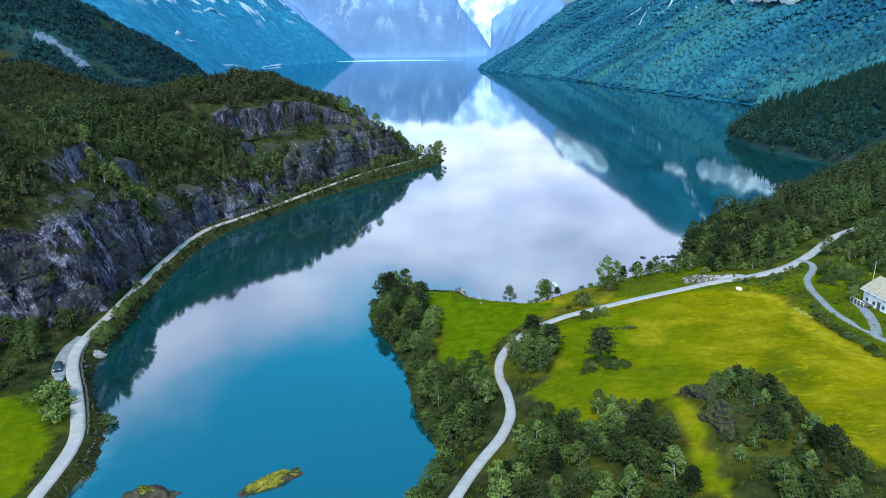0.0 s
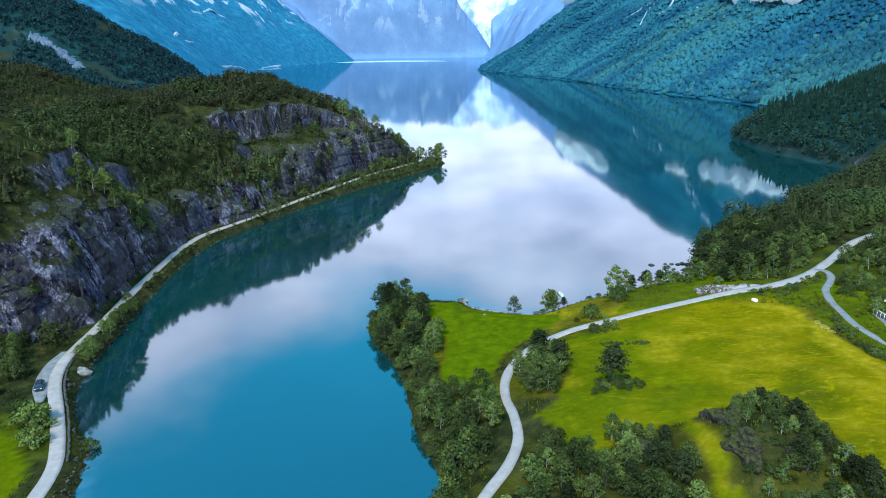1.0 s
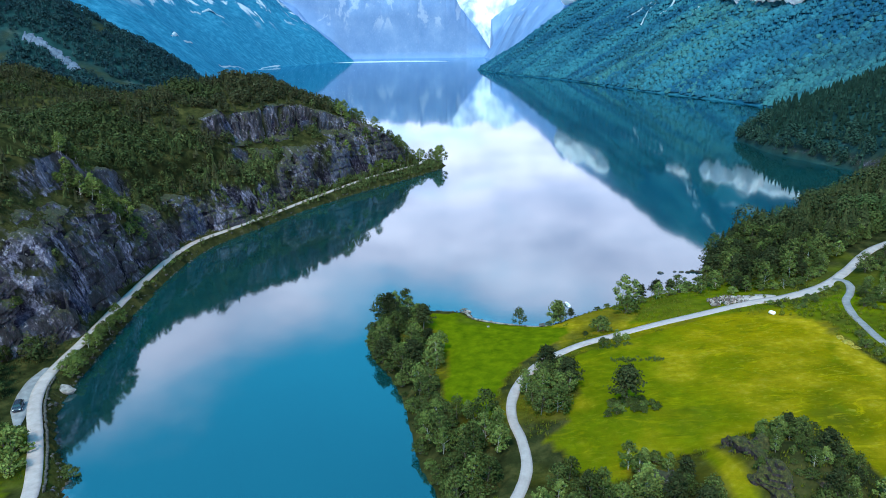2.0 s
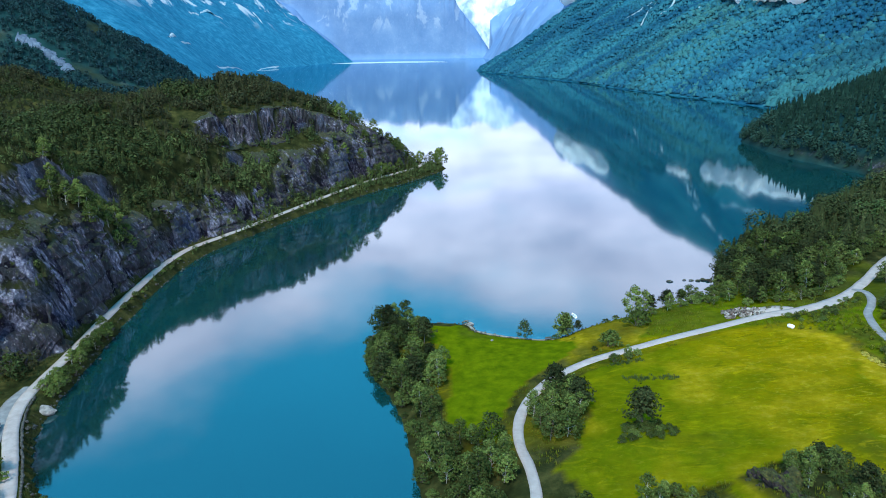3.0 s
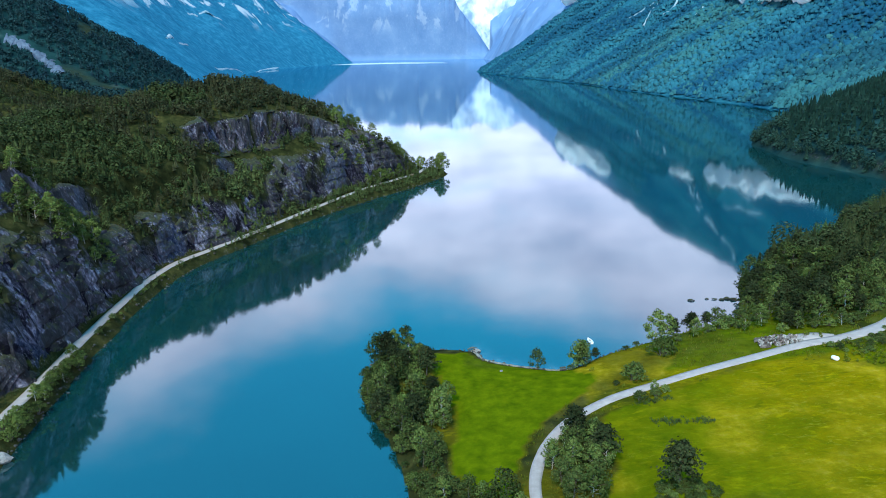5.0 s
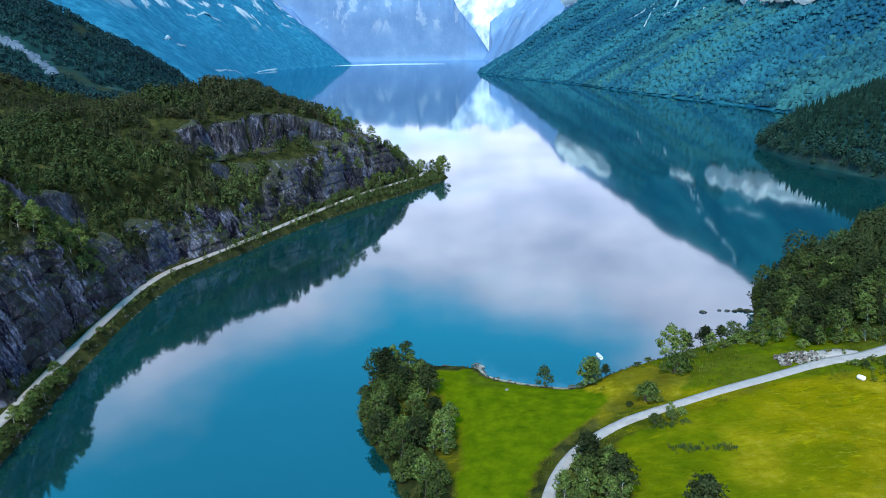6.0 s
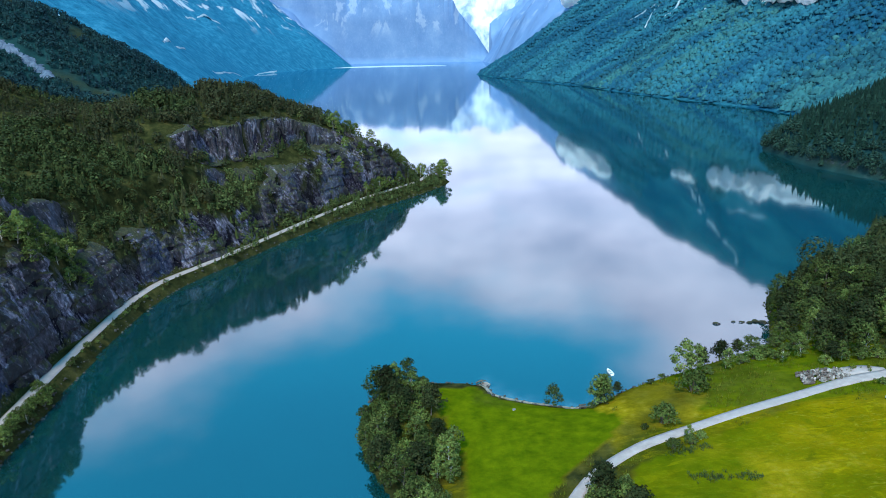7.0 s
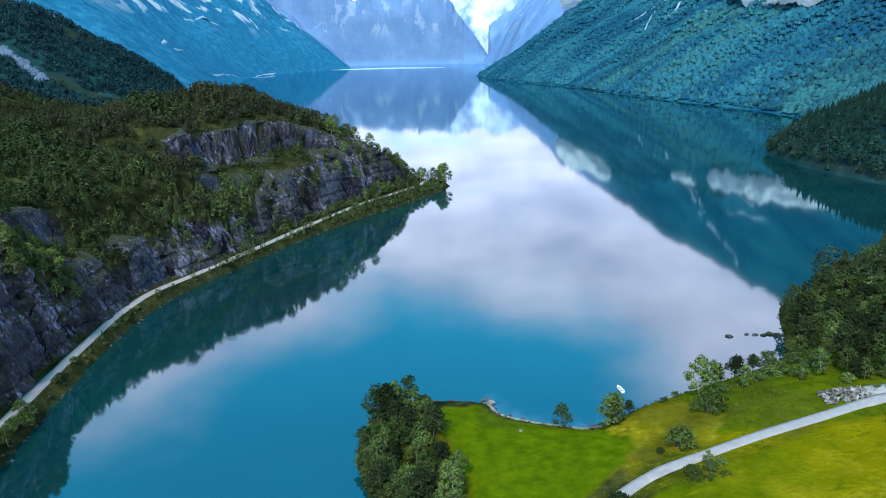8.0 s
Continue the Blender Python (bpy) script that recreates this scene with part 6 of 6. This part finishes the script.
def house():
    """The white house below the lane, gable to the south."""
    gz = ground_at(106, 148) - 0.1
    root = new("house")
    root.matrix_world = pose(112.8, 147.6, gz, 0, 0, 4)
    bm = bmesh.new()
    W, L, H, R = 4.0, 5.6, 4.1, 6.6
    pts = [(-W, 0), (W, 0), (W, H), (0, R), (-W, H)]
    a = [bm.verts.new((x, -L, z)) for x, z in pts]
    b = [bm.verts.new((x, L, z)) for x, z in pts]
    bm.faces.new(a)
    bm.faces.new(b[::-1])
    for i in range(5):
        bm.faces.new((a[i], b[i], b[(i + 1) % 5], a[(i + 1) % 5]))
    bm_part("wall", bm, PAINT, root, "white-painted boarded walls")
    slope = math.atan2(R - H, W)
    for s in (-1, 1):
        bm = bmesh.new()
        n = math.hypot(W, R - H) + 0.7
        box(bm, -n / 2, n / 2, -L - 0.6, L + 0.6, 0.0, 0.16)
        for v in bm.verts:
            v.co = Matrix.Translation((s * (W + 0.25) / 2, 0, (H + R) / 2 - 0.12)) @ Matrix.Rotation(s * slope, 4, "Y") @ v.co
        roof = bm_part("roof", bm, ROOF, root, "tan tiled roof slope")
        boxes("fascia", [(s * (W + 0.56) - 0.05, s * (W + 0.56) + 0.05, -L - 0.62, L + 0.62, H - 0.62, H - 0.30)], PAINT, roof, "white fascia board")
    boxes("chimney", [(0.6, 1.3, -1.2, -0.5, 5.6, 7.5)], STONE, root, "grey chimney", 0.03)
    for y in (-4.0, -1.6, 1.6, 4.0):
        for z in (0.9, 2.9):
            w = boxes("window", [(-W - 0.06, -W + 0.02, y - 0.55, y + 0.55, z, z + 1.05)], PAINT, root, "white window frame")
            boxes("pane", [(-W - 0.09, -W - 0.065, y - 0.44, y - 0.04, z + 0.1, z + 0.95), (-W - 0.09, -W - 0.065, y + 0.04, y + 0.44, z + 0.1, z + 0.95)], GLASS, w)
    for x in (-2.2, 0.0, 2.2):
        w = boxes("window", [(x - 0.55, x + 0.55, -L - 0.06, -L + 0.02, 2.7, 3.8)], PAINT, root, "white window frame")
        boxes("pane", [(x - 0.44, x + 0.44, -L - 0.09, -L - 0.065, 2.8, 3.7)], GLASS, w)
    d = boxes("door", [(-W - 0.07, -W + 0.02, -0.5, 0.5, 0.15, 2.2)], DARK_WOOD, root, "dark wooden front door")
    boxes("handle", [(-W - 0.13, -W - 0.07, 0.30, 0.42, 1.1, 1.16)], METAL, d)
    deck = boxes("deck", [(-W - 2.6, -W - 0.02, 1.6, 6.6, 0.55, 0.72)], DARK_WOOD, root, "wooden deck")
    for y in np.arange(1.7, 6.7, 1.2):
        boxes("post", [(-W - 2.58, -W - 2.48, y - 0.05, y + 0.05, 0.0, 1.6)], PAINT, deck)
    boxes("rail", [(-W - 2.58, -W - 2.48, 1.6, 6.6, 1.56, 1.66)], PAINT, deck)
    tagged(root, "white two-storey house with a tan tiled roof", "house")
    pole = new("flagpole", flat_mesh("flagpole", *tube([(0, 0, -0.3), (0, 0, 4), (0, 0, 9)], [0.07, 0.06, 0.035], 8), PAINT, True))
    pole.location = (113.0, 157.0, ground_at(113.0, 157.0))
    tagged(pole, "slender white flagpole beside the house", "flagpole")


house()


BEACH = RIGHT_SHORE[(RIGHT_SHORE[:, 0] > 7.5) & (RIGHT_SHORE[:, 0] < 33) & (RIGHT_SHORE[:, 1] > 183) & (RIGHT_SHORE[:, 1] < 198)]
ribbon("beach", BEACH, np.full(len(BEACH), 0.16), [0.30, 0.42, 0.10, 0.22, 0.06, 0.16, 0.05], GRAVEL, "pale gravel beach at the edge of the green field", 0.12, 0.5, 0.6)


def driftwood():
    root = new("driftwood")
    root.location = (8.6, 196.6, 0.9)
    for i, (a, n) in enumerate(((20, 2.6), (75, 1.9), (130, 1.6))):
        r = radians(a)
        V, F = tube([(-0.5 * n * math.cos(r), -0.5 * n * math.sin(r), 0), (0, 0, 0.35), (0.5 * n * math.cos(r), 0.5 * n * math.sin(r), 0.1)], [0.2, 0.16, 0.07], 7)
        part("log", flat_mesh("log", V, F, DARK_WOOD, True), root)
    tagged(root, "dark driftwood logs stranded on the gravel shore", "driftwood")


driftwood()


def bench():
    root = new("bench")
    root.matrix_world = pose(29.6, 184.2, ground_at(29.6, 184.2), 0, 0, 12)
    boxes("seat", [(-0.8, 0.8, -0.22, 0.22, 0.42, 0.48)], DARK_WOOD, root, "", 0.01)
    boxes("backrest", [(-0.8, 0.8, 0.20, 0.26, 0.55, 0.95)], DARK_WOOD, root, "", 0.01)
    for x in (-0.65, 0.65):
        boxes("leg", [(x - 0.05, x + 0.05, -0.2, 0.26, -0.1, 0.42)], DARK_WOOD, root)
    tagged(root, "dark wooden bench facing the lake at the shore", "bench")


bench()


def tuft_row():
    """Low scrub on the ditch across the meadow and round the mound."""
    k = np.random.default_rng(15)
    pts = [(40 + u * 11, 151.5 - 1.5 * u + 0.6 * k.normal()) for u in k.uniform(0, 1, 80)] + [(38 + u * 9, 158.5 + 1.6 * u + 0.5 * k.normal()) for u in k.uniform(0, 1, 50)]
    P = np.array(pts)
    wood("ditch_scrub", "dark low scrub along the ditch in the meadow", P[:, 0], P[:, 1], k.uniform(0.3, 0.65, len(P)), ("tuft", "tuft"), 18, LEAF_COPSE, 105)


tuft_row()


# ---- mountainside details and low cloud ----


def drape(name, pts, width, label, category, seed, stone=None):
    """A ragged strip of pale rock or falling water lying on the slope."""
    line = smooth_line(pts, 14)
    k = np.random.default_rng(seed)
    seg = np.gradient(line, axis=0)
    n = np.stack([-seg[:, 1], seg[:, 0]], 1) / (np.linalg.norm(seg, axis=1)[:, None] + 1e-9)
    cols = []
    w = width * (0.35 + 0.9 * np.abs(fbm(np.arange(len(line)) * 1.0, np.zeros(len(line)), 6.0, 4, seed)) * 2)
    for o in np.linspace(-1, 1, 5):
        p = line + n * (w * o)[:, None] + k.normal(0, width * 0.12, line.shape)
        z = height(p[:, 0], p[:, 1]) + 2.2 * (1 - o * o) - 0.4
        cols.append(np.column_stack([p, z]))
    V = np.stack(cols, 1).reshape(-1, 3)
    me = flat_mesh(name, V, grid_faces(5, len(line)), stone or SCREE, False)
    tagged(new(name, me), label, category, kind="structure")


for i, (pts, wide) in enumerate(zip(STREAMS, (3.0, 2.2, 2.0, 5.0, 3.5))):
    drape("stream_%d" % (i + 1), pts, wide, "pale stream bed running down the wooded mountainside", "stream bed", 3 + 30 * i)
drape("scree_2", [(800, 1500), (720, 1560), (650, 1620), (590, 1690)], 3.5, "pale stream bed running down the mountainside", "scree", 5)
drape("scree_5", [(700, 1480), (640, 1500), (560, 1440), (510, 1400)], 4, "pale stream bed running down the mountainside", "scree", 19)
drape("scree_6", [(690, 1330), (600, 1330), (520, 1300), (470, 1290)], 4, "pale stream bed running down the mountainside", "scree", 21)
drape("scree_7", SPUR_SLIDE, 4.5, "pale rock slide in the forest of the spur, tinted haze blue", "scree", 23, SLIDE)
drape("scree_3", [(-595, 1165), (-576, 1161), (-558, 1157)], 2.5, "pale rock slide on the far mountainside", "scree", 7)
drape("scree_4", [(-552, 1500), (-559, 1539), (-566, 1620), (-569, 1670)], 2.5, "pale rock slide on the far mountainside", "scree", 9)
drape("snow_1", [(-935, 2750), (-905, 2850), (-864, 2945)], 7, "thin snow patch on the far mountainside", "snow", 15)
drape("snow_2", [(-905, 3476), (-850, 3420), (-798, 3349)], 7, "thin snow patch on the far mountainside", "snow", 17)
drape("far_shore_1", [(-640, 2520), (-656, 2699), (-644, 2928)], 4, "pale shore fields below the far mountainside", "shore", 11)
drape("far_shore_2", [(-520, 1700), (-605, 2150), (-620, 2300)], 2.5, "pale shore fields below the far mountainside", "shore", 13)


def cloud(pts, r, seed, label):
    """A bank of low cloud lying against the mountain: one billowing skin."""
    line = smooth_line(pts, 40)
    n, m = len(line), 72
    t = np.linspace(0, 1, n)
    ang = np.linspace(0, 2 * math.pi, m, endpoint=False)
    T, A = np.meshgrid(t, ang, indexing="ij")
    L = np.linalg.norm(line[-1] - line[0])
    prof = np.sin(np.pi * np.clip(T, 0.004, 0.996)) ** 0.45
    ca, sa = np.cos(A), np.sin(A)
    bill = np.abs(fbm(T * L + 300, (ca + 2) * r * 1.5 + sa * r * 0.7, r * 1.8, 4, seed)) * 1.7 + fbm(T * L, (sa + 3) * r, r * 0.7, 3, seed + 7) * 0.5
    R = r * prof * (0.5 + bill)
    P = line[:, None, :] + np.stack([R * ca * 0.5, R * ca * 0.9, R * sa * 0.62], -1)
    i = np.arange(n - 1)[:, None] * m + np.arange(m)[None, :]
    k = np.arange(n - 1)[:, None] * m + (np.arange(m)[None, :] + 1) % m
    F = np.stack([i, k, k + m, i + m], -1).reshape(-1, 4)
    tagged(new("low_cloud", flat_mesh("low_cloud", P.reshape(-1, 3), F, CLOUD, True)), label, "cloud", kind="structure")


cloud([(572, 1435, 184), (566, 1285, 166), (576, 1165, 157), (642, 1060, 166)], 46, 3, "white low cloud lying against the mountainside")
cloud([(570, 1640, 216), (630, 1590, 226)], 17, 11, "small white cloud lying against the mountainside")
cloud([(425, 2350, 225), (510, 2345, 275), (620, 2350, 335)], 100, 5, "white low cloud lying against the mountainside")



def ruffle():
    """Water roughened by wind far up the lake."""
    m = bpy.data.materials.new("ruffle_painted_sheen")
    m.use_nodes = True
    b = m.node_tree.nodes["Principled BSDF"]
    # the pale base colour stands in for the sky's bright reflection
    b.inputs["Base Color"].default_value = (0.55, 0.62, 0.68, 1)
    b.inputs["Roughness"].default_value = 0.38
    b.inputs["IOR"].default_value = 1.6
    u = np.linspace(0, 1, 40)
    lo = 3560 + 60 * fbm(u * 9, u * 0, 1.0, 3, 5)
    hi = lo + 330 * np.sin(np.pi * u) ** 0.6
    x = -560 + 640 * u
    V = np.concatenate([np.column_stack([x, lo, np.full(40, 0.3)]), np.column_stack([x, hi, np.full(40, 0.3)])])
    tagged(new("water_ruffle", flat_mesh("water_ruffle", V, grid_faces(40, 2), m, True)), "wind-ruffled strip of lake water, its sky sheen painted pale", "lake", kind="structure")


ruffle()
